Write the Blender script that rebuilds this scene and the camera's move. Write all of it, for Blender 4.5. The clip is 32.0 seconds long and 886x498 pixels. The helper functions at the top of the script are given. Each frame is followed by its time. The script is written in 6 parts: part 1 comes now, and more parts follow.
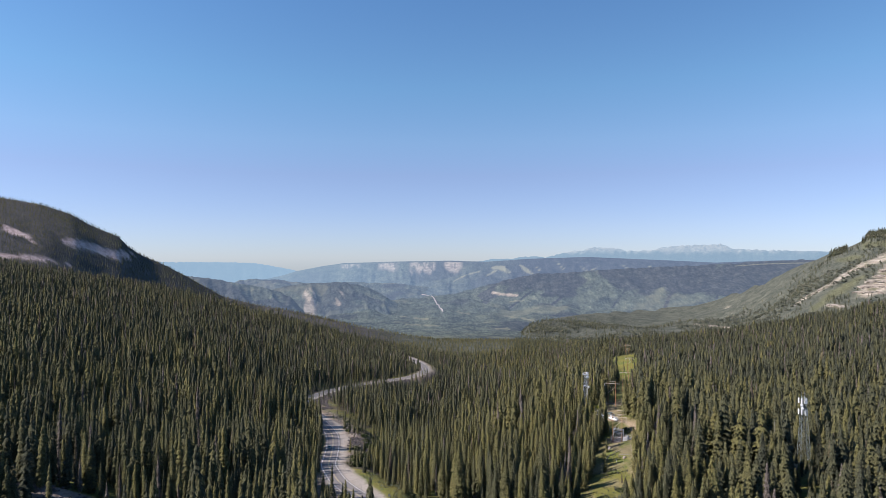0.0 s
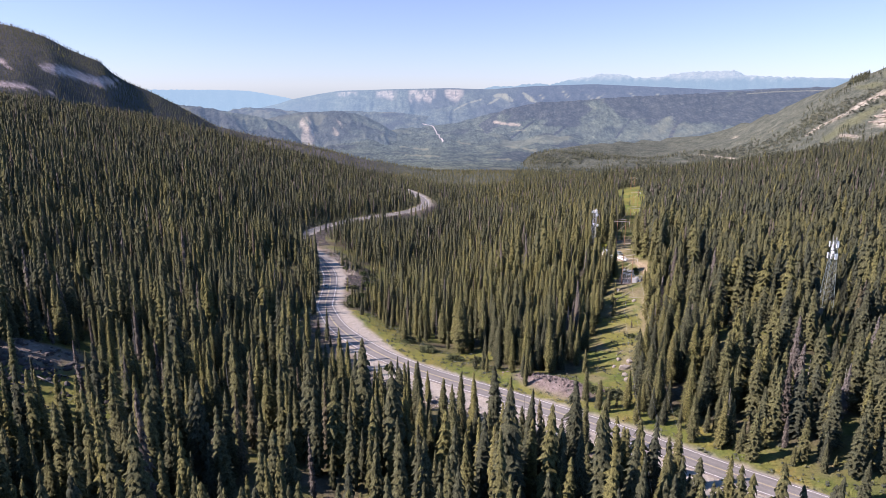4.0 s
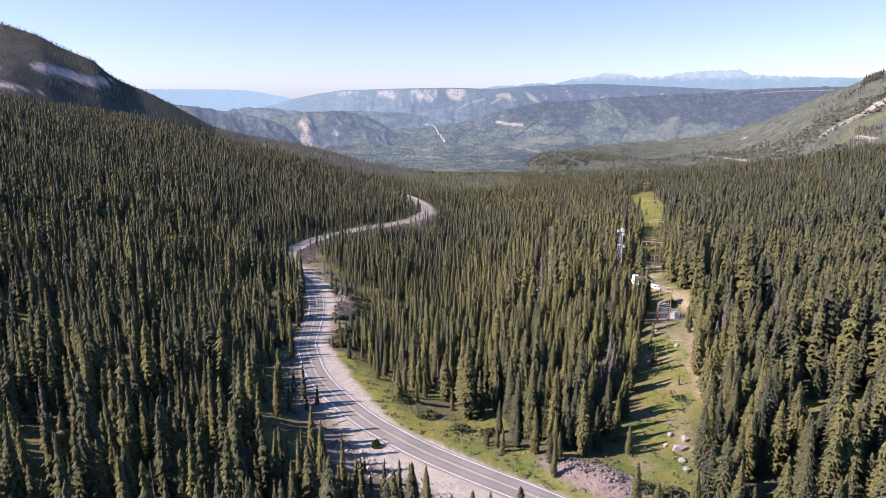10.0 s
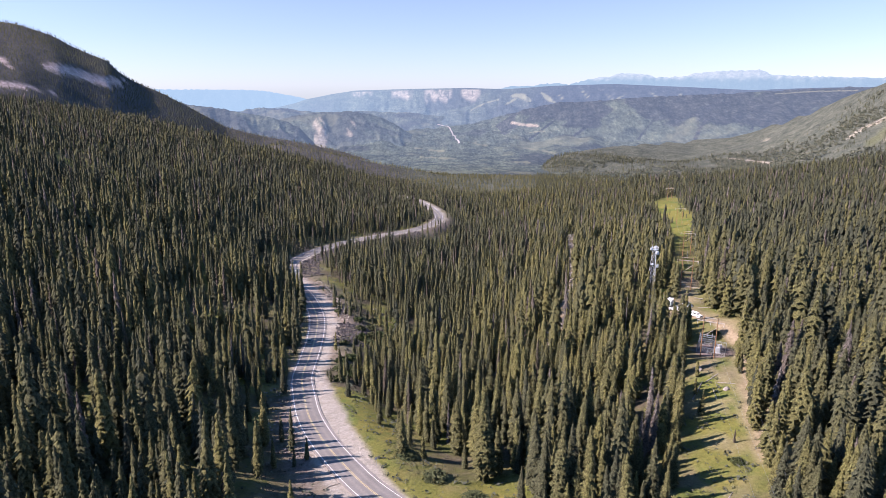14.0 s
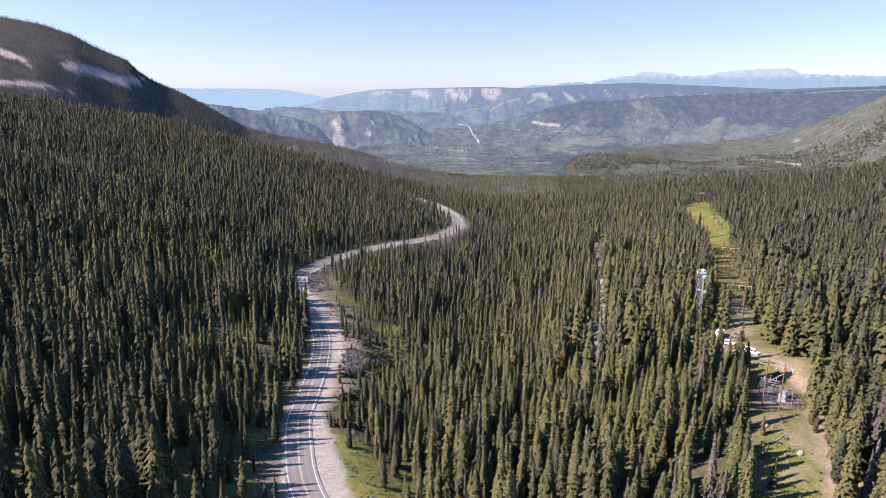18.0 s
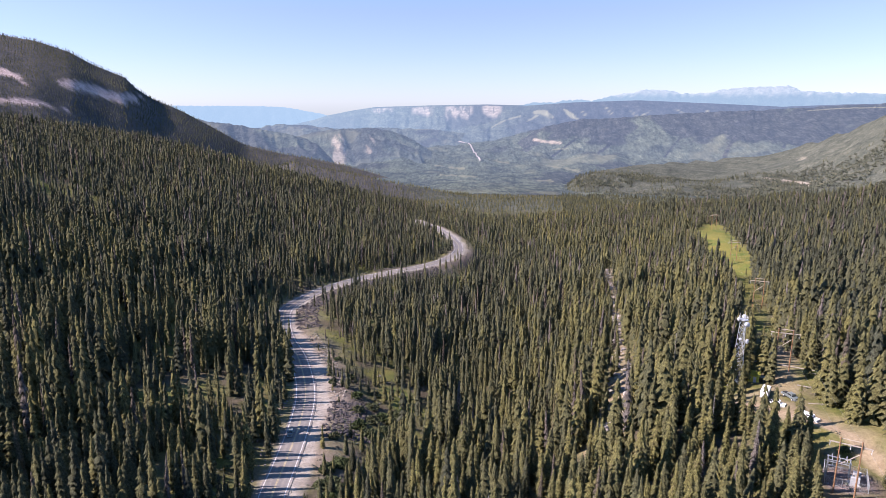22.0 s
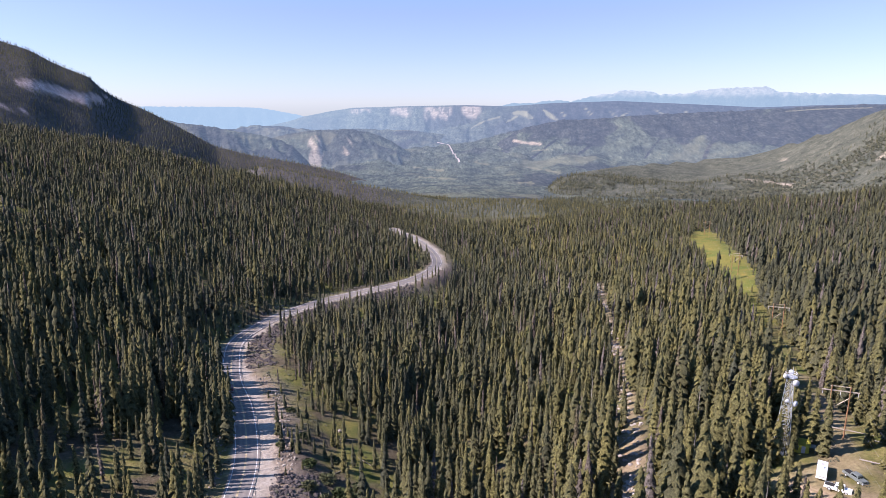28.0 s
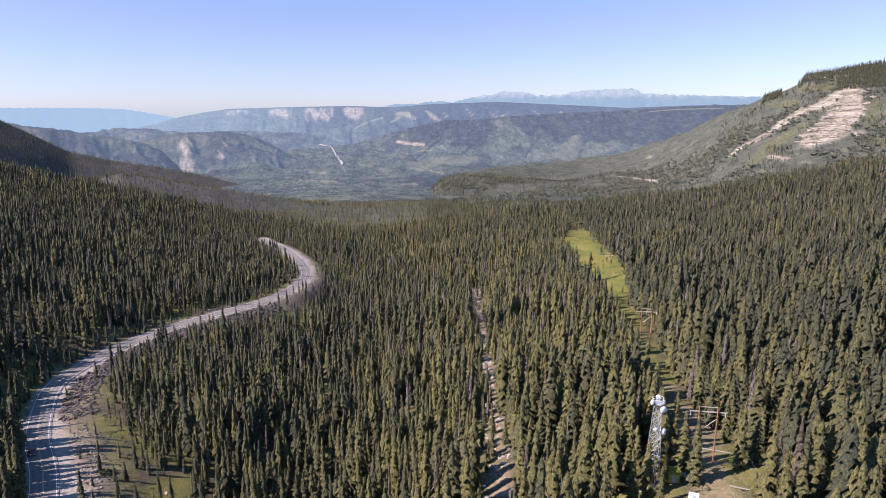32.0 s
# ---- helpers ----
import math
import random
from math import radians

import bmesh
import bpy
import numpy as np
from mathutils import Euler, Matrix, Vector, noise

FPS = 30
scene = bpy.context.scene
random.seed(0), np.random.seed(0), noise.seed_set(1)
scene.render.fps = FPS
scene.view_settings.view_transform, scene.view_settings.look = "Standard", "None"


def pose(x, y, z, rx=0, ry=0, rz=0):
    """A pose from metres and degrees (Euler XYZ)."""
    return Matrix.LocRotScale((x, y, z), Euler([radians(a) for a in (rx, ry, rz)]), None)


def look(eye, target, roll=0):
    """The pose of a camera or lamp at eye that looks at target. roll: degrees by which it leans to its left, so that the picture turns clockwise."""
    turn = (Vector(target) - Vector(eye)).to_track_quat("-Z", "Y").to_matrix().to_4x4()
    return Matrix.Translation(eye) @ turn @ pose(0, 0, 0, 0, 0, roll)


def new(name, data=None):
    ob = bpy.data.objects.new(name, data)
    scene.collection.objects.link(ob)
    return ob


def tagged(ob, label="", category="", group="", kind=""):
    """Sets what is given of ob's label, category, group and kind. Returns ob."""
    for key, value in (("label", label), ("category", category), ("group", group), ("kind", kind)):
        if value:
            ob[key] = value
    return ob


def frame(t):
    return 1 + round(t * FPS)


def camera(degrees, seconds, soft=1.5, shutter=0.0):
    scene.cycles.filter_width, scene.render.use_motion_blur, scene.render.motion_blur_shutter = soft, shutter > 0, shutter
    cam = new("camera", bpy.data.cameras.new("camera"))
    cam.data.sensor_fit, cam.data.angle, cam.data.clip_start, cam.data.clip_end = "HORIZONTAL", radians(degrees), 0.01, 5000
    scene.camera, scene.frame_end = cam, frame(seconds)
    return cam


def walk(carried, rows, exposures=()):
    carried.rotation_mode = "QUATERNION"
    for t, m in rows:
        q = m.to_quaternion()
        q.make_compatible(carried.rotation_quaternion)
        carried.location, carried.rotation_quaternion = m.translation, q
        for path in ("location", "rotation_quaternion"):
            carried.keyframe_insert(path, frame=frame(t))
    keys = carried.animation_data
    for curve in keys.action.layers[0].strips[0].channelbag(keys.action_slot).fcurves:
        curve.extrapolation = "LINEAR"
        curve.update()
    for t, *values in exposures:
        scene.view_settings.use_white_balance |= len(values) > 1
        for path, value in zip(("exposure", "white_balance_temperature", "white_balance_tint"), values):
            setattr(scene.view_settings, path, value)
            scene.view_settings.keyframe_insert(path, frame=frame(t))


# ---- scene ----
cam = camera(70.0, 32.0, soft=0.85)

# seconds, x, y, z, heading to the right, tilt (degrees)
PATH = [
    (0.0, 0.00, 0.00, 120.00, -0.01, 0.86),
    (0.5, -0.03, 3.47, 119.91, -0.01, 1.49),
    (1.0, -0.06, 6.96, 119.82, -0.01, 2.31),
    (1.5, -0.08, 10.48, 119.73, -0.01, -0.07),
    (2.0, -0.10, 14.05, 119.66, -0.01, -3.67),
    (2.5, -0.12, 17.67, 119.61, -0.00, -7.18),
    (3.0, -0.13, 21.38, 119.57, -0.04, -10.73),
    (3.5, -0.13, 25.18, 119.56, -0.03, -14.15),
    (5.5, -0.16, 40.98, 119.62, -0.11, -14.68),
    (6.0, -0.19, 45.02, 119.64, -0.14, -14.64),
    (6.5, -0.24, 49.05, 119.66, -0.14, -14.64),
    (7.0, -0.30, 53.09, 119.66, -0.14, -14.61),
    (7.5, -0.36, 57.13, 119.67, -0.18, -14.57),
    (8.0, -0.43, 61.17, 119.67, -0.18, -14.58),
    (8.5, -0.50, 65.22, 119.67, -0.18, -14.58),
    (9.0, -0.56, 69.28, 119.67, -0.18, -14.54),
    (9.5, -0.60, 73.34, 119.68, -0.18, -14.50),
    (10.0, -0.63, 77.39, 119.68, -0.18, -14.50),
    (10.5, -0.64, 81.40, 119.69, -0.22, -14.51),
    (11.0, -0.62, 85.35, 119.69, -0.26, -14.51),
    (11.5, -0.57, 89.24, 119.69, -0.26, -14.51),
    (12.0, -0.50, 93.06, 119.69, -0.26, -14.51),
    (12.5, -0.43, 96.84, 119.72, -0.72, -14.51),
    (13.0, -0.36, 100.60, 119.78, -1.18, -14.51),
    (13.5, -0.30, 104.34, 119.88, -1.33, -14.52),
    (14.0, -0.26, 108.10, 120.02, -1.48, -14.48),
    (14.5, -0.24, 111.87, 120.17, -1.87, -14.49),
    (16.5, -0.38, 127.40, 120.71, -3.20, -14.54),
    (17.0, -0.47, 131.45, 120.76, -3.20, -14.54),
    (17.5, -0.59, 135.60, 120.75, -3.20, -14.54),
    (18.0, -0.73, 139.82, 120.72, -3.24, -14.58),
    (18.5, -0.87, 144.08, 120.69, -3.23, -14.58),
    (19.0, -1.00, 148.38, 120.71, -3.27, -14.58),
    (19.5, -1.12, 152.67, 120.79, -3.27, -14.59),
    (20.0, -1.26, 156.94, 120.91, -3.27, -14.59),
    (20.5, -1.43, 161.14, 121.01, -3.27, -14.06),
    (21.0, -1.69, 165.24, 121.05, -3.28, -13.31),
    (21.5, -2.03, 169.22, 121.00, -3.28, -13.09),
    (22.0, -2.42, 173.13, 120.89, -3.32, -13.09),
    (22.5, -2.80, 177.04, 120.79, -3.32, -13.09),
    (23.0, -3.11, 181.02, 120.73, -3.35, -13.09),
    (23.5, -3.32, 185.12, 120.76, -3.27, -13.09),
    (24.0, -3.43, 189.30, 120.85, -3.00, -13.06),
    (24.5, -3.49, 193.49, 120.96, -2.93, -13.02),
    (25.0, -3.51, 197.62, 121.03, -2.93, -13.03),
    (25.5, -3.52, 201.64, 121.05, -2.73, -13.03),
    (27.5, -2.67, 216.56, 120.86, -1.78, -13.03),
    (28.0, -2.04, 220.00, 120.85, -1.48, -13.03),
    (28.5, -1.16, 223.33, 120.89, -0.87, -13.03),
    (29.0, -0.00, 226.57, 120.97, 0.24, -13.03),
    (29.5, 1.45, 229.76, 121.05, 1.66, -13.04),
    (30.0, 3.22, 232.93, 121.10, 3.10, -13.04),
    (30.5, 5.31, 236.10, 121.11, 4.58, -13.05),
    (31.0, 7.67, 239.28, 121.08, 6.02, -13.02),
    (31.5, 10.19, 242.46, 121.02, 7.37, -12.99),
    (32.0, 12.80, 245.64, 120.95, 8.68, -12.96),
]
walk(cam, [(t, pose(x, y, z, 90 + tilt, 0, -turn)) for t, x, y, z, turn, tilt in PATH], exposures=[(0, 0.56, 6500, 18), (1.2, 0.58, 6500, 18), (3, 0.74, 6500, 24), (5.2, 1.05, 6500, 28), (25, 1.05, 6500, 28), (32, 0.85, 6500, 28)])

# ---------------------------------------------------------------- daylight
SUN_HEIGHT, SUN_SIDE = 38.0, -97.0       # degrees above the horizon; bearing from straight ahead, to the right
world = bpy.data.worlds.new("sky")
scene.world = world
world.use_nodes = True
sky = world.node_tree.nodes.new("ShaderNodeTexSky")
sky.sky_type, sky.sun_disc = "NISHITA", False
sky.sun_elevation, sky.sun_rotation = radians(SUN_HEIGHT), radians(SUN_SIDE)
sky.altitude, sky.air_density, sky.dust_density, sky.ozone_density = 1500, 1.0, 0.2, 4.0
wt = world.node_tree
up = wt.nodes.new("ShaderNodeSeparateXYZ")
wt.links.new(wt.nodes.new("ShaderNodeTexCoord").outputs["Generated"], up.inputs[0])
grade = wt.nodes.new("ShaderNodeValToRGB")          # thin high haze: whiter towards the horizon, deeper blue overhead
grade.color_ramp.elements[0].position, grade.color_ramp.elements[0].color = 0.0, (0.64, 0.735, 0.96, 1)
grade.color_ramp.elements[1].position, grade.color_ramp.elements[1].color = 0.45, (0.80, 1.15, 1.26, 1)
for at, c in ((0.05, (0.79, 0.80, 0.96, 1)), (0.13, (0.95, 0.885, 0.945, 1)), (0.18, (1.0, 1.06, 1.04, 1)), (0.26, (0.92, 1.18, 1.14, 1))):
    grade.color_ramp.elements.new(at).color = c
wt.links.new(up.outputs[2], grade.inputs[0])
tint = wt.nodes.new("ShaderNodeMix")
tint.data_type, tint.blend_type = "RGBA", "MULTIPLY"
tint.inputs[0].default_value = 1.0
wt.links.new(sky.outputs[0], tint.inputs[6])
wt.links.new(grade.outputs[0], tint.inputs[7])
wt.links.new(tint.outputs[2], wt.nodes["Background"].inputs[0])
world.node_tree.nodes["Background"].inputs[1].default_value = 0.092

sun = new("sun", bpy.data.lights.new("sun", "SUN"))
sun.data.energy, sun.data.angle, sun.data.color = 5.0, radians(0.5), (1.0, 0.95, 0.87)
_e, _s = radians(SUN_HEIGHT), radians(SUN_SIDE)
sun.matrix_world = look((1000 * math.sin(_s) * math.cos(_e), 1000 * math.cos(_s) * math.cos(_e), 1000 * math.sin(_e)), (0, 0, 0))


# ---------------------------------------------------------------- the lie of the land
GX = [-700, -450, -250, -120, -50, 0, 60, 110, 200, 320, 500]
GY = [0, 150, 250, 350, 450, 600, 750, 1000, 1300]
GZ = [
    [165, 120, 78, 60, 48, 42, 40, 42, 50, 60, 80],
    [163, 116, 72, 48, 36, 32, 31, 34, 44, 57, 80],
    [160, 112, 64, 36, 24, 20, 26, 36, 36, 48, 74],
    [156, 108, 56, 20, 11, 2, 24, 39, 26, 36, 68],
    [152, 102, 50, 10, 2, -14, 16, 22, 16, 28, 58],
    [146, 96, 42, 2, -3, -16, -10, 2, 6, 16, 44],
    [136, 88, 32, 0, -6, -16, -30, -30, -2, 2, 28],
    [108, 70, 12, -24, -38, -43, -44, -40, -32, -25, 2],
    [70, 30, -22, -52, -66, -72, -76, -72, -58, -48, -22],
]


def soften(a, n):
    for _ in range(n):
        p = np.pad(a, 1, mode="edge")
        a = (p[:-2, 1:-1] + p[2:, 1:-1] + p[1:-1, :-2] + p[1:-1, 2:] + 4 * a) / 8
    return a


def land_table():
    xs, ys = np.arange(-1200, 1201, 10.0), np.arange(-300, 1601, 10.0)
    gx = [-1200] + GX + [1200]
    rows = []
    for r in GZ:
        full = [r[0] + 85] + r + [r[-1] + 190]
        rows.append(np.interp(xs, gx, full))
    gy = [-300] + GY + [1600]
    cols = np.array([rows[0] + 12] + rows + [rows[-1] - 55])
    z = np.array([np.interp(ys, gy, cols[:, i]) for i in range(len(xs))]).T
    return xs, ys, soften(z, 14)


LX, LY, LZ = land_table()

# the highway's centre line: x, y, z
ROAD = [(190, 62, 37), (152, 88, 35), (118, 116, 33.5), (92, 140, 32), (65, 165, 30), (49, 181, 29), (34, 194, 28), (20, 206, 27), (6, 217, 26), (-6, 227, 25.2),
        (-16, 237, 24.5), (-24, 246, 24), (-33, 259, 23), (-40, 271, 21.6), (-47, 286, 20), (-53, 304, 18), (-58, 322, 15.6),
        (-61, 345, 12.6), (-65, 375, 10.2), (-71, 404, 8.4), (-84, 439, 6.8), (-98, 467, 5.6), (-108, 494, 4), (-114, 518, 3),
        (-112, 540, 2), (-104, 567, 1), (-87, 596, 0), (-64, 621, -0.8), (-40, 648, -2), (-25, 683, -4), (-20, 722, -6),
        (-28, 772, -8), (-48, 835, -10), (-66, 880, -14), (-80, 930, -20)]


def smooth_line(pts, step):
    """A Catmull-Rom line through pts, at even steps."""
    p = np.array(pts, float)
    q = np.vstack([2 * p[0] - p[1], p, 2 * p[-1] - p[-2]])
    out = []
    for i in range(1, len(q) - 2):
        for u in np.linspace(0, 1, 24, endpoint=False):
            a, b, c, d = q[i - 1:i + 3]
            out.append(0.5 * (2 * b + (c - a) * u + (2 * a - 5 * b + 4 * c - d) * u ** 2 + (3 * b - a - 3 * c + d) * u ** 3))
    out = np.array(out + [q[-2]])
    s = np.concatenate([[0], np.cumsum(np.linalg.norm(np.diff(out[:, :2], axis=0), axis=1))])
    at = np.arange(0, s[-1], step)
    return np.array([np.interp(at, s, out[:, k]) for k in range(out.shape[1])]).T


def near_line(x, y, line):
    """Distance to a line, signed (positive on its right side), and the index of the nearest point."""
    x, y = np.ravel(x), np.ravel(y)
    best, at = np.full(len(x), 1e9), np.zeros(len(x), int)
    for k0 in range(0, len(x), 20000):
        sl = slice(k0, k0 + 20000)
        d = (x[sl, None] - line[None, :, 0]) ** 2 + (y[sl, None] - line[None, :, 1]) ** 2
        at[sl] = d.argmin(1)
        best[sl] = np.sqrt(d.min(1))
    tan = np.gradient(line[:, :2], axis=0)[at]
    side = tan[:, 1] * (x - line[at, 0]) - tan[:, 0] * (y - line[at, 1])
    return best * np.where(side >= 0, 1, -1), at


def left_verge(y):
    return np.interp(y, [100, 190, 205, 225, 245, 262, 320, 400, 600, 900], [13, 13, 12.5, 11, 7.2, 5.6, 4.9, 4.7, 4.8, 5])


def right_verge(y):
    return np.interp(y, [100, 235, 250, 262, 285, 300, 330, 420, 470, 500, 900], [4.9, 4.9, 7, 9, 10, 9.5, 8, 9, 7.5, 6.2, 6.2])


CENTRE = smooth_line(ROAD, 2.0)
CENTRE[:, 2] = np.convolve(np.pad(CENTRE[:, 2], 10, mode="edge"), np.ones(21) / 21, mode="valid")
COARSE = CENTRE[::2]
GRADE = np.gradient(COARSE, axis=0)
GRADE /= np.linalg.norm(GRADE[:, :2], axis=1)[:, None]


def step01(x, a, b):
    u = np.clip((x - a) / (b - a), 0, 1)
    return u * u * (3 - 2 * u)


# value noise on a lattice, for relief and for thinning the woods
_lat = np.random.RandomState(5).rand(256, 256)


def vnoise(x, y):
    xi, yi = np.floor(x).astype(int), np.floor(y).astype(int)
    u, v = x - xi, y - yi
    u, v = u * u * (3 - 2 * u), v * v * (3 - 2 * v)
    g = lambda a, b: _lat[a % 256, b % 256]
    return (g(xi, yi) * (1 - u) + g(xi + 1, yi) * u) * (1 - v) + (g(xi, yi + 1) * (1 - u) + g(xi + 1, yi + 1) * u) * v - 0.5


def fbm(x, y, octaves=4):
    s, a = 0, 1.0
    for k in range(octaves):
        s = s + a * vnoise(x * 2 ** k + 17 * k, y * 2 ** k + 31 * k)
        a *= 0.5
    return s


OX, OY, OZ = 0.0, 110.0, 120.0     # far landforms are laid out by bearing and height angle round this place
# bearing and height angle of the skylines, in degrees
SKY_L = [(-60, 5.5), (-40, 5.2), (-34, 4.32), (-32, 3.68), (-30.6, 2.85), (-28.5, 1.92), (-27.8, 1.1), (-26.9, 0.42), (-24.8, -0.6), (-21.6, -2.5),
         (-20.1, -3.4), (-17.2, -4.2), (-13.4, -4.9), (-10, -5.75), (-7, -6.7), (-4, -7.5), (0, -8.6)]
SKY_R = [(5, -8.6), (7.2, -6.7), (9, -6.0), (10, -5.65), (13.5, -5.05), (16, -4.75), (19, -4.5), (20.5, -4.3), (22.4, -3.95), (24.2, -3.45), (26.2, -2.75), (28.1, -1.95), (29.7, -1.1), (31, -0.5), (32.2, -0.02),
         (33, 0.42), (34.6, 1.05), (35.3, 1.45), (35.6, 1.95), (37, 2.15), (38.8, 2.5), (40.5, 2.75), (46, 3.2), (60, 3.6)]
RIM = [(-60, -2.4), (-22, -2.2), (-17, -2.05), (-14.5, -1.5), (-13.4, -1.15), (-11.2, -0.72), (-9.2, -0.42), (-4.3, -0.28), (0.6, -0.2), (4, -0.3), (8, -0.02),
       (13.2, 0.14), (19.6, -0.14), (23.9, -0.35), (27.9, -0.17), (31, -0.1), (60, -0.1)]


def land_far(x, y, layer=""):
    """Mountains on both sides, and below them the broad valley, which lies deeper here than its own layer 'valley'."""
    dx, dy = x - OX, y - OY
    r, th = np.hypot(dx, dy), np.degrees(np.arctan2(dx, dy))
    tan = lambda e: np.tan(np.radians(e))
    pick = lambda tab: np.interp(th, [a for a, _ in tab], [b for _, b in tab])
    rough = fbm(x / 260, y / 260, 5)
    # wooded mountain on one side of the pass
    zl = OZ + 2200 * tan(pick(SKY_L))
    crag = 0.30 * np.clip(2200 - r, 0, 300) + 0.44 * np.clip(2200 - r - 300, 0, 300) + 0.22 * np.clip(2200 - r - 600, 0, 2000)
    L = zl - crag - 0.6 * np.clip(r - 2200, 0, 5000) + rough * np.clip(2200 - r, 0, 200) * 0.1
    # its last spur before the valley
    es = np.interp(th, [-22, -16, -10.6, -6.7, -3.1, 1, 5], [-6.5, -5.0, -6.05, -6.9, -7.55, -8.3, -9.6])
    L = np.maximum(L, OZ + 1300 * tan(es) - 0.22 * np.abs(r - 1300) - 900 * (th > 9) - 900 * (th < -24) + rough * 5)
    # bald hillside on the other
    top = np.interp(th, [7, 15, 20, 25, 33, 45], [1900, 2300, 2500, 2450, 2080, 2000])
    start = np.interp(th, [8, 18, 26, 34], [1480, 1420, 1250, 1080])
    u = np.clip((r - start) / (top - start), 0, 1)
    er = -8.3 + (pick(SKY_R) + 8.3) * u ** np.interp(th, [8, 20, 25, 32], [0.9, 1.2, 1.3, 1])
    R = OZ + np.minimum(r, top) * tan(er) - 0.5 * np.clip(r - top, 0, 5000) + rough * 34 * np.sin(np.pi * u)
    R = np.where(th > 5.2, R - 60 * (1 - step01(th, 5.2, 8.5)), -900)
    # broad valley that climbs to the rim of a mesa
    rim = pick(RIM)
    back = r - np.interp(th, [-16, 6], [190, -170]) * step01(r, 2600, 3800)
    e = np.interp(back, [1100, 1500, 2100, 2600, 3100, 3500, 3800, 4050, 4250, 4300], [-8.6, -7.7, -6.7, -5.5, -4.4, -3.5, -2.7, -1.7, -0.32, 0])
    cut = fbm(th / 2.3 + 3, r / 900, 4)
    e = e + rim * step01(back, 3500, 4280) + (cut * 0.4 + fbm(x / 330, y / 330, 4) * 0.28) * step01(r, 1500, 2300) * (1 - step01(back, 4000, 4250))
    V = OZ + r * tan(e) - 0.02 * np.clip(back - 4300, 0, 900)
    if layer == "valley":
        return V
    return np.maximum(np.maximum(L, R), V - 40 * step01(r, 1450, 1800))


def land_near(x, y):
    fx, fy = np.clip((x + 1200) / 10, 0, len(LX) - 1.01), np.clip((y + 300) / 10, 0, len(LY) - 1.01)
    i, j = fx.astype(int), fy.astype(int)
    u, v = fx - i, fy - j
    z = (LZ[j, i] * (1 - u) + LZ[j, i + 1] * u) * (1 - v) + (LZ[j + 1, i] * (1 - u) + LZ[j + 1, i + 1] * u) * v
    z = z + fbm(x / 45, y / 45, 4) * 3.2 + fbm(x / 9, y / 9, 2) * 0.5
    pad = 1 - step01(np.hypot((x - 90) / 1.25, y - 319), 8, 16)      # levelled yard in the power line cut
    z = z * (1 - pad) + 28.6 * pad
    knob = np.exp(-((x + 124) / 20) ** 2 - ((y - 200) / 9) ** 2) * 5      # rocky knob above the near woods
    return z + knob


def land(x, y):
    """Height of the ground at x, y (arrays)."""
    shape = np.shape(x)
    x, y = np.ravel(np.asarray(x, float)), np.ravel(np.asarray(y, float))
    r = np.hypot(x - OX, y - OY)
    w = step01(r, 1020, 1300)
    z = land_near(x, y) * (1 - w) + land_far(x, y) * w
    box = (np.abs(x) < 220) & (y > 60) & (y < 1000)
    if box.any():
        d, at = near_line(x[box], y[box], COARSE)
        zr = COARSE[at, 2] - 0.2 + GRADE[at, 2] * ((x[box] - COARSE[at, 0]) * GRADE[at, 0] + (y[box] - COARSE[at, 1]) * GRADE[at, 1])
        flat = np.where(d > 0, right_verge(y[box]), left_verge(y[box])) + 1.0
        reach = np.where(d > 0, 20.0, 15.0)
        k = 1 - step01(np.abs(d), flat, flat + reach)
        z[box] = zr * k + z[box] * (1 - k)
        heap = np.exp(-(((x[box] - 35) * 0.8 - (y[box] - 212) * 0.6) / 11) ** 2 - (((x[box] - 35) * 0.6 + (y[box] - 212) * 0.8) / 5) ** 2)
        z[box] += heap * 3.2 * step01(np.abs(d), 6.5, 11)       # gravel heap beside the road
    return z.reshape(shape)


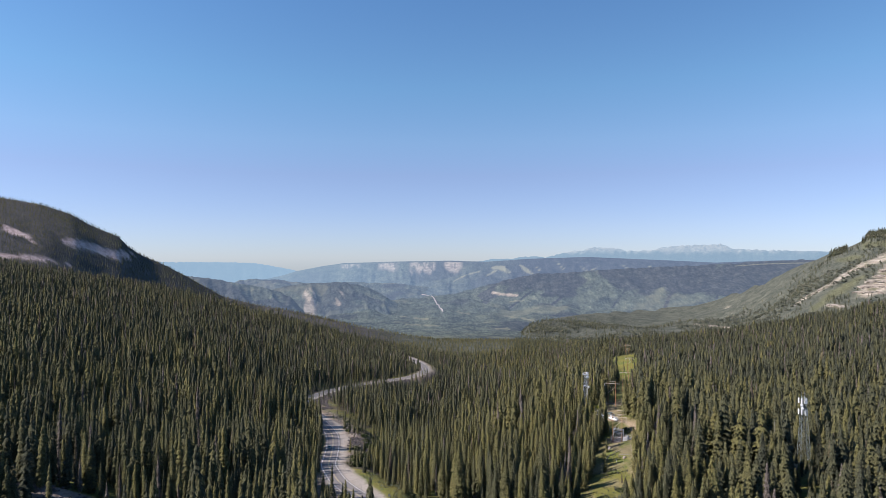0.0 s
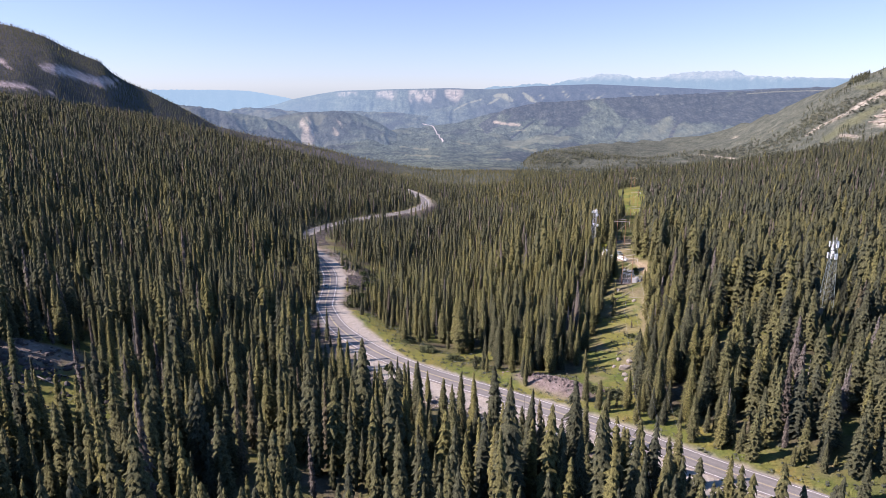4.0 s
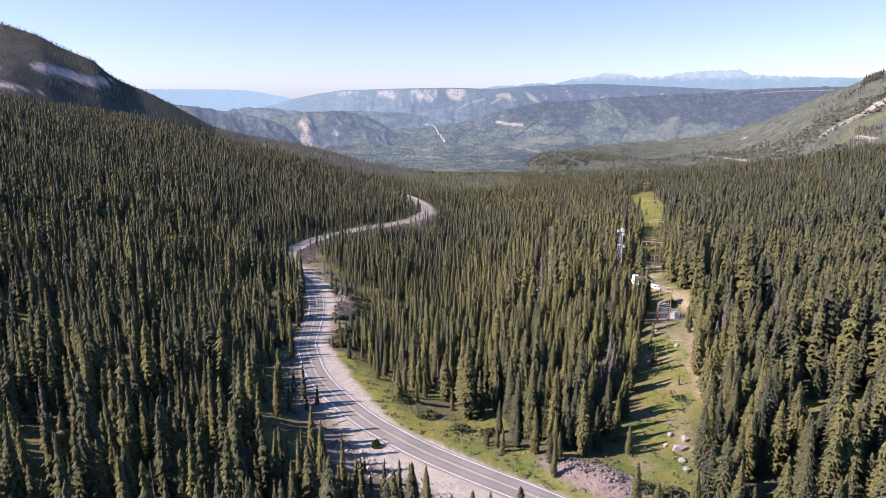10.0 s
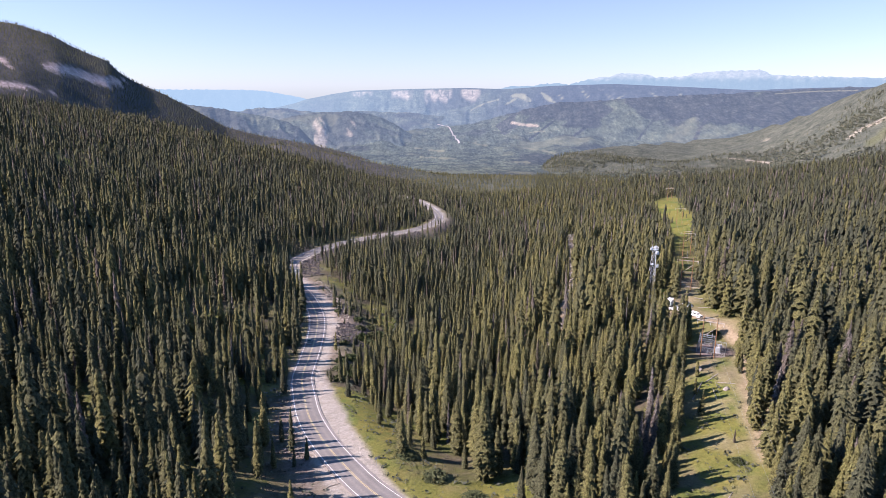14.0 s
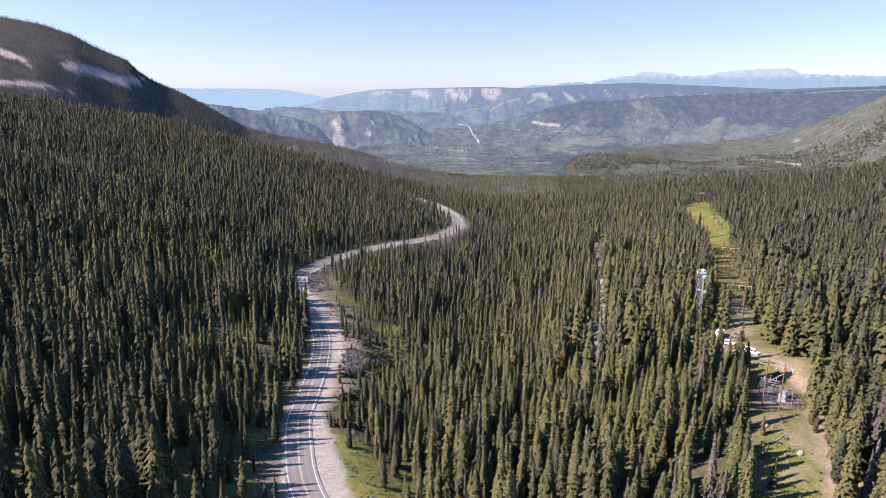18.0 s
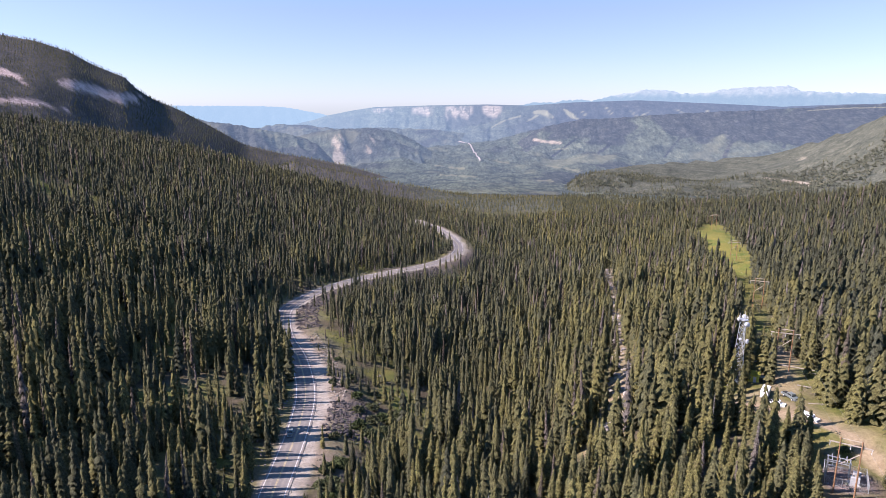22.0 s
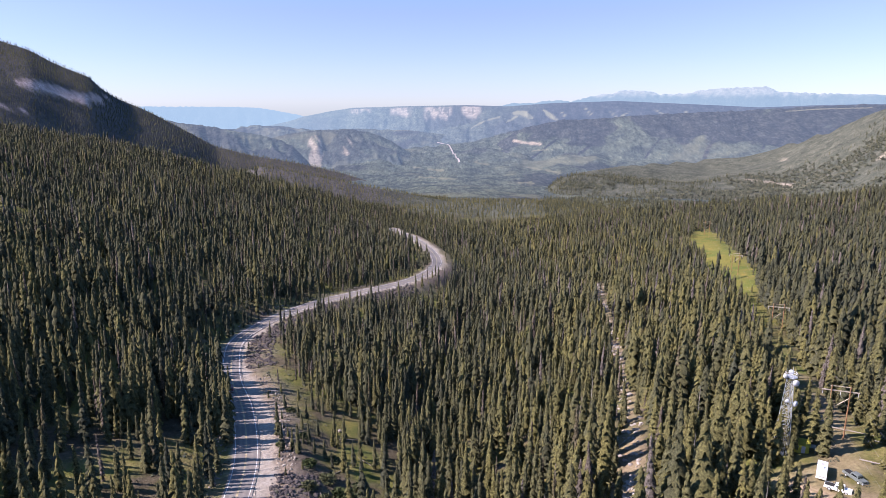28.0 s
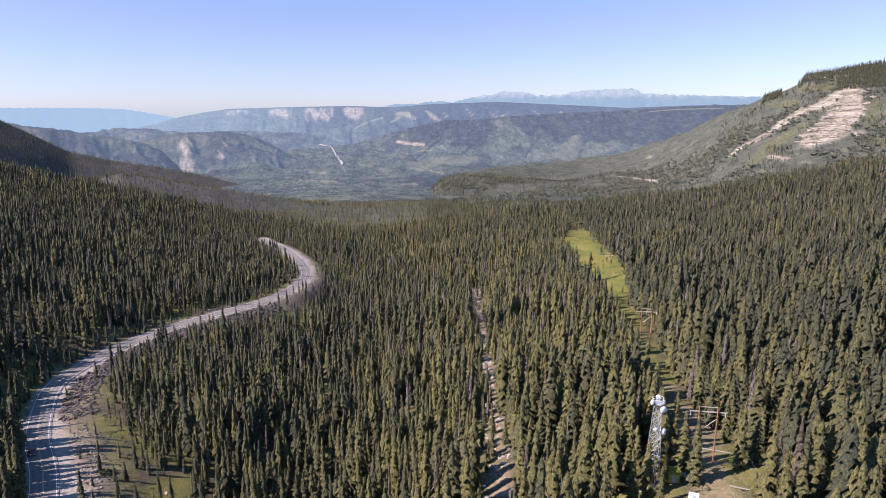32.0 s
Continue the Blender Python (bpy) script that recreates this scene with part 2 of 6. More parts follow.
# ---------------------------------------------------------------- materials
class Mat:
    """A small wrapper for building node materials."""

    def __init__(self, name, rough=0.9, metal=0.0, spec=0.3):
        self.m = bpy.data.materials.new(name)
        self.m.use_nodes = True
        self.t = self.m.node_tree
        self.b = self.t.nodes["Principled BSDF"]
        self.b.inputs["Roughness"].default_value = rough
        self.b.inputs["Metallic"].default_value = metal
        self.b.inputs["Specular IOR Level"].default_value = spec
        self.co = self.t.nodes.new("ShaderNodeNewGeometry").outputs["Position"]

    def put(self, socket, value):
        if hasattr(value, "is_linked"):
            self.t.links.new(value, socket)
        elif isinstance(value, (tuple, list)) and len(value) == 3 and socket.type == "RGBA":
            socket.default_value = (*value, 1)
        else:
            socket.default_value = value

    def noise(self, size, detail=4, rough=0.6, stretch=None, co=None):
        n = self.t.nodes.new("ShaderNodeTexNoise")
        n.inputs["Scale"].default_value, n.inputs["Detail"].default_value, n.inputs["Roughness"].default_value = 1.0, detail, rough
        v = self.t.nodes.new("ShaderNodeVectorMath")
        v.operation = "MULTIPLY"
        k = stretch or (1, 1, 1)
        v.inputs[1].default_value = tuple(a / size for a in k)
        self.put(v.inputs[0], co or self.co)
        self.put(n.inputs["Vector"], v.outputs[0])
        return n.outputs["Fac"]

    def cells(self, size, co=None):
        n = self.t.nodes.new("ShaderNodeTexVoronoi")
        n.inputs["Scale"].default_value = 1 / size
        self.put(n.inputs["Vector"], co or self.co)
        return n

    def ramp(self, fac, *stops):
        n = self.t.nodes.new("ShaderNodeValToRGB")
        e = n.color_ramp.elements
        while len(e) < len(stops):
            e.new(0.5)
        for k, (p, c) in zip(e, stops):
            k.position = p
            k.color = (c, c, c, 1) if isinstance(c, (int, float)) else (*c, 1)
        self.put(n.inputs[0], fac)
        return n.outputs[0]

    def mix(self, fac, a, b, mode="MIX"):
        n = self.t.nodes.new("ShaderNodeMix")
        n.data_type, n.blend_type = "RGBA", mode
        self.put(n.inputs[0], fac)
        self.put(n.inputs[6], a)
        self.put(n.inputs[7], b)
        return n.outputs[2]

    def maths(self, op, a, b=0.0):
        n = self.t.nodes.new("ShaderNodeMath")
        n.operation = op
        self.put(n.inputs[0], a)
        self.put(n.inputs[1], b)
        return n.outputs[0]

    def attr(self, name):
        n = self.t.nodes.new("ShaderNodeAttribute")
        n.attribute_name = name
        return n.outputs["Fac"]

    def random(self):
        return self.t.nodes.new("ShaderNodeObjectInfo").outputs["Random"]

    def axis(self, k, co=None):
        n = self.t.nodes.new("ShaderNodeSeparateXYZ")
        self.put(n.inputs[0], co or self.co)
        return n.outputs[k]

    def normal_z(self):
        n = self.t.nodes.new("ShaderNodeSeparateXYZ")
        g = self.t.nodes.new("ShaderNodeNewGeometry")
        self.put(n.inputs[0], g.outputs["Normal"])
        return n.outputs[2]

    def bump(self, height, depth, strength=1.0):
        n = self.t.nodes.new("ShaderNodeBump")
        n.inputs["Distance"].default_value, n.inputs["Strength"].default_value = depth, strength
        self.put(n.inputs["Height"], height)
        self.put(self.b.inputs["Normal"], n.outputs[0])

    def colour(self, c):
        self.put(self.b.inputs["Base Color"], c)
        return self

    def rough(self, r):
        self.put(self.b.inputs["Roughness"], r)
        return self

    def glow(self, c, strength):
        self.put(self.b.inputs["Emission Color"], c)
        self.b.inputs["Emission Strength"].default_value = strength
        return self


def plain(name, c, rough=0.7, metal=0.0, wear=0.25, size=0.5, spec=0.4):
    m = Mat(name, rough, metal, spec)
    n = m.noise(size, 5, 0.7)
    m.colour(m.ramp(n, (0.25, tuple(v * (1 - wear) for v in c)), (0.75, tuple(min(1, v * (1 + wear * 0.6)) for v in c))))
    m.bump(m.noise(size * 0.2, 3), 0.01, 0.3)
    return m.m


def needle_mat(name, single=False):
    m = Mat(name, 0.85, 0, 0.06)
    tone = m.attr("tone")
    if single:
        tone = m.ramp(m.random(), (0.0, 0.1), (0.5, 0.45), (1.0, 0.86))
    c = m.ramp(tone, (0.0, (0.056, 0.060, 0.042)), (0.3, (0.083, 0.083, 0.046)), (0.6, (0.116, 0.109, 0.048)), (0.85, (0.145, 0.132, 0.051)), (0.92, (0.098, 0.080, 0.066)), (0.97, (0.140, 0.121, 0.108)))
    n = m.noise(0.5, 4, 0.8)
    c = m.mix(0.95, c, m.ramp(n, (0.36, 0.36), (0.5, 0.92), (0.64, 1.65)), "MULTIPLY")
    m.colour(c)
    m.bump(m.noise(0.45, 3, 0.8), 0.3, 0.9)
    tr = m.t.nodes.new("ShaderNodeBsdfTranslucent")
    m.put(tr.inputs[0], c)
    mx = m.t.nodes.new("ShaderNodeMixShader")
    mx.inputs[0].default_value = 0.12
    m.t.links.new(m.b.outputs[0], mx.inputs[1])
    m.t.links.new(tr.outputs[0], mx.inputs[2])
    m.t.links.new(mx.outputs[0], m.t.nodes["Material Output"].inputs[0])
    return m.m


def ground_mat():
    m = Mat("hillside_ground", 0.95, 0, 0.06)
    green = m.ramp(m.noise(9, 6, 0.7), (0.3, (0.070, 0.090, 0.024)), (0.5, (0.145, 0.145, 0.044)), (0.7, (0.25, 0.20, 0.095)))
    litter = m.ramp(m.noise(4, 6, 0.75), (0.3, (0.05, 0.045, 0.030)), (0.7, (0.15, 0.122, 0.085)))
    c = m.mix(m.ramp(m.noise(32, 5, 0.65), (0.42, 0.0), (0.58, 1.0)), green, litter)
    meadow = m.ramp(m.noise(13, 6, 0.72), (0.28, (0.070, 0.105, 0.026)), (0.46, (0.135, 0.155, 0.040)), (0.58, (0.185, 0.172, 0.050)), (0.74, (0.33, 0.225, 0.06)))
    meadow = m.mix(m.ramp(m.noise(38, 4, 0.6), (0.48, 0.0), (0.58, 0.45)), meadow, (0.22, 0.18, 0.05))
    c = m.mix(m.attr("meadow"), c, meadow)
    bare = m.ramp(m.noise(5, 6, 0.8), (0.25, (0.20, 0.145, 0.09)), (0.55, (0.33, 0.255, 0.17)), (0.8, (0.44, 0.365, 0.275)))
    c = m.mix(m.attr("bare"), c, bare)
    stone = m.ramp(m.noise(3, 6, 0.8), (0.25, (0.11, 0.085, 0.08)), (0.55, (0.23, 0.18, 0.165)), (0.8, (0.36, 0.30, 0.275)))
    c = m.mix(m.attr("stony"), c, stone)
    grit = m.ramp(m.noise(3, 6, 0.7), (0.25, (0.28, 0.245, 0.205)), (0.75, (0.42, 0.37, 0.32)))
    c = m.mix(m.attr("gravel"), c, grit)
    c = m.mix(0.65, c, m.ramp(m.noise(0.9, 5, 0.75), (0.25, 0.5), (0.75, 1.45)), "MULTIPLY")
    aspen = m.ramp(m.noise(34, 7, 0.75), (0.32, (0.048, 0.053, 0.046)), (0.46, (0.080, 0.086, 0.068)), (0.58, (0.108, 0.112, 0.086)), (0.72, (0.155, 0.148, 0.118)))
    fell = m.ramp(m.noise(30, 7, 0.75), (0.35, (0.070, 0.070, 0.070)), (0.6, (0.115, 0.108, 0.100)), (0.75, (0.18, 0.160, 0.145)))
    rock = m.ramp(m.noise(16, 8, 0.75, (0.12, 0.12, 3)), (0.36, (0.10, 0.085, 0.070)), (0.46, (0.30, 0.255, 0.20)), (0.66, (0.47, 0.42, 0.345)))
    rock = m.mix(m.ramp(m.noise(26, 6, 0.7), (0.5, 0.0), (0.6, 0.85)), rock, (0.13, 0.125, 0.075))
    hill = m.mix(m.attr("dark"), aspen, fell)
    scree = m.ramp(m.noise(24, 6, 0.75), (0.3, (0.33, 0.24, 0.215)), (0.65, (0.58, 0.45, 0.40)))
    hill = m.mix(m.attr("sward"), hill, m.ramp(m.noise(20, 6, 0.7), (0.3, (0.085, 0.092, 0.052)), (0.7, (0.132, 0.130, 0.080))))
    hill = m.mix(m.attr("scar"), hill, m.mix(m.attr("dark"), rock, scree))
    c = m.mix(m.attr("far"), c, m.mix(0.7, hill, m.ramp(m.noise(6, 6, 0.85), (0.36, 0.45), (0.5, 0.95), (0.64, 1.6)), "MULTIPLY"))
    m.colour(c)
    m.bump(m.noise(1.4, 8, 0.75), 0.8, 0.8)
    return m.m


NEEDLES, NEEDLES_ONE, GROUND = needle_mat("spruce_needles"), needle_mat("spruce_needles_single", True), ground_mat()
BARK = plain("bark", (0.13, 0.10, 0.075), 0.95, wear=0.5, size=0.6)
DEADWOOD = plain("grey_deadwood", (0.24, 0.22, 0.20), 0.95, wear=0.35, size=0.6)


def asphalt_mat():
    m = Mat("weathered_asphalt", 0.9, 0, 0.3)
    c = m.ramp(m.noise(9, 5, 0.6, (1, 1, 0.3)), (0.3, (0.185, 0.162, 0.148)), (0.7, (0.265, 0.232, 0.210)))
    c = m.mix(0.5, c, m.ramp(m.noise(0.5, 4), (0.3, 0.7), (0.7, 1.25)), "MULTIPLY")
    c = m.mix(m.attr("wear"), c, m.ramp(m.noise(6, 5, 0.7), (0.3, 0.085), (0.7, 0.15)))      # dark tyre tracks
    m.colour(c)
    m.bump(m.noise(0.08, 3), 0.01, 0.4)
    return m.m


ASPHALT = asphalt_mat()
WHITE_LINE = plain("worn_white_paint", (0.68, 0.66, 0.63), 0.7, wear=0.15, size=1.5)
YELLOW_LINE = plain("worn_yellow_paint", (0.46, 0.37, 0.19), 0.7, wear=0.25, size=1.5)
GRAVEL = plain("roadside_gravel", (0.40, 0.325, 0.255), 0.95, wear=0.35, size=2.2)



def distance_mat():
    """Woods, cliffs and clearings kilometres off, with blue haze painted in as emission."""
    m = Mat("painted_haze_distance", 1.0, 0, 0.0)
    wood_c = m.ramp(m.noise(120, 9, 0.75), (0.34, (0.045, 0.052, 0.044)), (0.48, (0.080, 0.090, 0.066)), (0.58, (0.112, 0.124, 0.084)), (0.70, (0.165, 0.170, 0.112)))
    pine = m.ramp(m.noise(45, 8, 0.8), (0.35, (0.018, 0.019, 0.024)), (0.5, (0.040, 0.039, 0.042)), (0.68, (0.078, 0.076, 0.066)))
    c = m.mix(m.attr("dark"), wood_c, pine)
    c = m.mix(0.8, c, m.ramp(m.noise(30, 6, 0.8, (1, 0.3, 1)), (0.36, 0.6), (0.5, 0.95), (0.64, 1.4)), "MULTIPLY")
    c = m.mix(0.9, c, m.ramp(m.noise(9, 4, 0.8, (1, 0.14, 1)), (0.36, 0.5), (0.5, 0.95), (0.64, 1.55)), "MULTIPLY")
    c = m.mix(m.attr("run"), c, (0.24, 0.225, 0.13))
    crag = m.ramp(m.noise(34, 7, 0.75, (1, 1, 2.2)), (0.3, (0.13, 0.10, 0.09)), (0.5, (0.36, 0.295, 0.215)), (0.7, (0.55, 0.475, 0.365)))
    c = m.mix(m.attr("cliff"), c, crag)
    # painted haze: base colour fades to black while a blue glow replaces it
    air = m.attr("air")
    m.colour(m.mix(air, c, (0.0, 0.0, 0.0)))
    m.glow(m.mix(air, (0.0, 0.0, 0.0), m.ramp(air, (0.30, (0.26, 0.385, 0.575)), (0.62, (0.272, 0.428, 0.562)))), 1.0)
    m.bump(m.noise(30, 8, 0.8), 14, 0.9)
    return m.m


DISTANCE = distance_mat()
ROCK = Mat("grey_rock", 0.95, 0, 0.2)
ROCK.colour(ROCK.mix(0.6, ROCK.ramp(ROCK.random(), (0, (0.20, 0.17, 0.155)), (1, (0.36, 0.32, 0.29))), ROCK.ramp(ROCK.noise(0.7, 6, 0.75), (0.3, 0.5), (0.7, 1.5)), "MULTIPLY"))
ROCK.bump(ROCK.noise(0.4, 5), 0.08, 0.6)
ROCK = ROCK.m
DARK_ROCK = plain("dark_broken_rock", (0.085, 0.072, 0.070), 0.95, wear=0.6, size=1.6)
HEAP_ROCK = plain("reddish_grey_broken_rock", (0.23, 0.175, 0.16), 0.95, wear=0.5, size=1.2)
PALE_ROCK = plain("pale_boulder_rock", (0.33, 0.285, 0.25), 0.95, wear=0.5, size=1.5)
TAN_ROCK = plain("tan_layered_rock", (0.35, 0.30, 0.245), 0.95, wear=0.6, size=5.0)
LEAVES = Mat("aspen_leaves", 0.8, 0, 0.2)
LEAVES.colour(LEAVES.mix(0.7, LEAVES.ramp(LEAVES.attr("tone"), (0, (0.056, 0.061, 0.046)), (0.5, (0.090, 0.095, 0.066)), (1, (0.135, 0.134, 0.090))), LEAVES.ramp(LEAVES.noise(1.5, 4, 0.7), (0.3, 0.5), (0.7, 1.5)), "MULTIPLY"))
LEAVES = LEAVES.m


# ---------------------------------------------------------------- helpers of this scene
def mesh_of(name, v, f, mat, smooth=False, attrs=None):
    """A mesh from arrays of corners and of triangles or quads."""
    me = bpy.data.meshes.new(name)
    v, f = np.asarray(v, np.float32), np.asarray(f, np.int32)
    k = f.shape[1]
    me.vertices.add(len(v))
    me.vertices.foreach_set("co", v.ravel())
    me.loops.add(f.size)
    me.loops.foreach_set("vertex_index", f.ravel())
    me.polygons.add(len(f))
    me.polygons.foreach_set("loop_start", np.arange(0, f.size, k, dtype=np.int32))
    me.polygons.foreach_set("loop_total", np.full(len(f), k, np.int32))
    me.polygons.foreach_set("use_smooth", np.full(len(f), smooth, bool))
    for key, val in (attrs or {}).items():
        a = me.attributes.new(key, "FLOAT", "POINT")
        a.data.foreach_set("value", np.asarray(val, np.float32))
    me.update(calc_edges=True)
    if mat:
        me.materials.append(mat)
    return me


def part(name, bm, mat, parent=None, label="", at=None, smooth=False):
    """One mesh object, under a thing or a part."""
    if isinstance(bm, bmesh.types.BMesh):
        me = bpy.data.meshes.new(name)
        bm.to_mesh(me)
        bm.free()
        me.materials.append(mat)
        if smooth:
            me.polygons.foreach_set("use_smooth", np.ones(len(me.polygons), bool))
    else:
        me = bm
    ob = new(name, me)
    if at is not None:
        ob.matrix_basis = at
    if parent:
        ob.parent = parent
    if label:
        ob["label"] = label
    return ob


def L1(x, y):
    return float(land(np.array([x]), np.array([y]))[0])


# ---------------------------------------------------------------- ground
def seg_dist(x, y, a, b):
    ax, ay, bx, by = *a, *b
    t = np.clip(((x - ax) * (bx - ax) + (y - ay) * (by - ay)) / ((bx - ax) ** 2 + (by - ay) ** 2), 0, 1)
    return np.hypot(x - ax - t * (bx - ax), y - ay - t * (by - ay))


def line_dist(x, y, pts):
    """How far x, y lie outside a band of changing half-width along pts (x, y, half-width)."""
    best = np.full(np.shape(x), 1e9)
    for (ax, ay, aw), (bx, by, bw) in zip(pts, pts[1:]):
        t = np.clip(((x - ax) * (bx - ax) + (y - ay) * (by - ay)) / ((bx - ax) ** 2 + (by - ay) ** 2), 0, 1)
        best = np.minimum(best, np.hypot(x - ax - t * (bx - ax), y - ay - t * (by - ay)) - (aw + t * (bw - aw)))
    return best


# bands without trees: x, y, half-width
CUT = [(50, 212, 10), (58, 229, 9), (70, 260, 8.5), (77, 285, 8), (88, 312, 8), (94, 345, 4), (103, 386, 5.5), (121, 440, 6.5), (139, 490, 7), (157, 548, 7.5), (178, 610, 8.5), (187, 640, 11),
       (202, 697, 15), (213, 745, 14), (232, 810, 16), (247, 855, 14), (262, 895, 11), (270, 925, 6)]
RUBBLE = [(34, 348, 3), (41, 366, 5), (48, 386, 4.4), (57, 418, 3), (67, 473, 2.8), (77, 535, 3.2), (89, 598, 4), (100, 660, 4.5), (108, 710, 4)]
TRACK = [(80, 362, 2.4), (86, 354, 2.4), (92, 346, 2.4), (98, 332, 1.8), (104, 318, 1.8), (112, 300, 1.8)]
EARTH = [(98, 306, 5), (92, 287, 5), (84, 268, 4), (78, 250, 2)]
SLASH = [(97, 368, 5), (107, 390, 5), (116, 416, 4)]
YARD = [(84, 366, 4), (92, 350, 5), (99, 338, 4), (102, 326, 3)]
GLADES = [(40, 362, 7), (164, 334, 10), (141, 266, 7), (38, 211, 12), (54, 205, 9), (-20, 252, 6), (-48, 436, 10), (-38, 420, 8), (20, 560, 7), (190, 376, 12), (170, 350, 6), (128, 150, 16), (-112, 186, 15), (10, 243, 9)]
# bare rock on the far slopes: bands of bearing, height angle and half-width, in degrees
SCARS = [[(38.6, 1.15, 0.25), (38.6, 0.6, 0.5), (38.4, -0.2, 0.85), (37.6, -1.2, 0.95), (36.7, -2.1, 0.75), (35.8, -2.75, 0.42)], [(38.4, 1.35, 0.1), (37.0, 0.05, 0.3), (35.3, -0.6, 0.22), (34.2, -1.4, 0.24), (33.2, -2.25, 0.14), (31.7, -3.15, 0.12), (30.9, -3.85, 0.06)],
         [(22.6, -5.76, 0.05), (24.2, -5.9, 0.10), (25.9, -6.08, 0.12)], [(35.4, 1.8, 0.06), (38.3, 1.85, 0.09)], [(33.3, -3.85, 0.10), (34.3, -3.9, 0.12)], [(32.5, -1.15, 0.06), (33.5, -1.2, 0.07)], [(25.1, -4.3, 0.06), (25.4, -4.2, 0.05)],
         [(38.6, -2.0, 0.07), (40.6, -1.15, 0.10)], [(41, 0.3, 0.3), (44, 0.6, 0.5)]]
SCREE = [(-32.5, 1.35, 0.12), (-31.6, 1.15, 0.28), (-30.6, 0.85, 0.36), (-29.6, 0.5, 0.36), (-28.6, 0.32, 0.34), (-27.9, 0.3, 0.2), (-27.3, 0.38, 0.06)]
SCREE_LOW = [(-37, 0.25, 0.2), (-35.2, 0.1, 0.22), (-33.6, -0.2, 0.16), (-32.2, -0.6, 0.06)]
SCREE_SIDE = [(-36.5, 2.3, 0.2), (-35.2, 1.7, 0.16), (-34.6, 1.0, 0.1)]
SWARDS = [[(35.2, 1.05, 0.2), (37.5, 1.2, 0.22)], [(33.4, -0.1, 0.14), (35.1, 0.0, 0.16)], [(39.7, 0.1, 0.35), (39.5, -0.8, 0.5), (39.2, -1.5, 0.2)], [(36.6, -0.9, 0.12), (35.2, -1.6, 0.25), (33.6, -2.9, 0.3), (32.2, -4.2, 0.25)], [(40, -2.6, 0.3), (43, -2.2, 0.4)], [(36.5, -4.6, 0.3), (40, -4.0, 0.4)]]


def ground_masks(x, y, z):
    wob = fbm(x / 14, y / 14, 3) * 9
    meadow = 1 - step01(line_dist(x, y, CUT[10:]) + wob, -4, 6)
    meadow = np.maximum(meadow, (0.85 - 0.50 * step01(y, 285, 320) * (1 - step01(y, 480, 540))) * (1 - step01(line_dist(x, y, CUT[:11]) + wob, -4, 5)))
    patch = step01(fbm(x / 7 + 60, y / 7, 3), -0.05, 0.2)
    meadow = meadow * np.where(y < 430, 1 - 0.55 * patch, 1)
    for gx, gy, gr in GLADES:
        meadow = np.maximum(meadow, 0.75 * (1 - step01(np.hypot(x - gx, y - gy) + wob, gr * 0.6, gr * 1.3)))
    bare = 0.75 * (1 - step01(line_dist(x, y, RUBBLE) + wob * 0.5, -2, 3))
    bare = np.maximum(bare, 1 - step01(line_dist(x, y, TRACK) + wob * 0.15, -0.5, 1.2))
    bare = np.maximum(bare, 0.85 * (1 - step01(line_dist(x, y, EARTH) + wob * 0.5, -2, 3)))
    bare = np.maximum(bare, 0.4 * patch * (1 - step01(line_dist(x, y, CUT[:8]) + wob, -3, 3)))
    bare = np.maximum(bare, 0.6 * (1 - step01(line_dist(x, y, SLASH) + wob * 0.6, -2, 3)))
    bare = np.maximum(bare, 0.5 * (1 - step01(line_dist(x, y, YARD) + wob * 0.6, -2, 3)))
    bare = np.maximum(bare, 0.8 * (1 - step01(np.hypot(x - 141, y - 262) + wob, 5, 9)))
    stony = 1 - step01(np.hypot(((x - 35) * 0.8 - (y - 212) * 0.6) / 2.2, (x - 35) * 0.6 + (y - 212) * 0.8) + wob * 0.25, 5, 7.5)
    stony = np.maximum(stony, 1 - step01(np.hypot((x - 90) / 1.2, y - 320) + wob * 0.3, 5.5, 8))
    stony = np.maximum(stony, 0.8 * (1 - step01(np.hypot((x + 124) / 2.4, y - 198) + wob * 0.6, 6, 11)))
    gravel = np.zeros(np.shape(x))
    box = (np.abs(x) < 220) & (y > 60) & (y < 1000)
    if box.any():
        d, _ = near_line(x[box], y[box], COARSE)
        edge = np.where(d > 0, d - right_verge(y[box]), -d - left_verge(y[box]))
        tight = (d < 0) & (y[box] > 300)
        gravel[box] = np.where(tight, 1 - step01(edge + wob[box] * 0.08, -0.9, 0.2), 1 - step01(edge + wob[box] * 0.3, -0.5, 1.5))
        bank = (1 - step01(edge + wob[box], 8, 16)) * ((d > 0) & (y[box] > 330)) * 0.45
        bank = np.maximum(bank, (1 - step01(edge + wob[box], 3, 9)) * (d < 0) * np.where(y[box] > 300, 0.25, 0.7))
        stony[box] = np.maximum(stony[box], bank)
        meadow[box] = np.maximum(meadow[box], 0.9 * (1 - step01(edge + wob[box], 5, 14)) * (d > 0) * (y[box] < 310))
        bare[box] = np.maximum(bare[box], 0.85 * (1 - step01(edge + wob[box] * 1.3, 1, 7)) * (d > 0) * step01(y[box], 335, 350) * (1 - step01(y[box], 470, 490)))
    r = np.hypot(x - OX, y - OY)
    far = step01(r + wob * 3, 1050, 1180)
    th, e = np.degrees(np.arctan2(x - OX, y - OY)), np.degrees(np.arctan2(z - OZ, r))
    dark = 1 - step01(th + wob * 0.3, -8, -3)
    scar = np.zeros(np.shape(x))
    hill = (r > 1250) & (r < 2300)
    big = fbm(x[hill] / 60, y[hill] / 60, 4) * 42
    sc, sw = np.zeros(hill.sum()), np.zeros(hill.sum())
    rag = big * 0.007
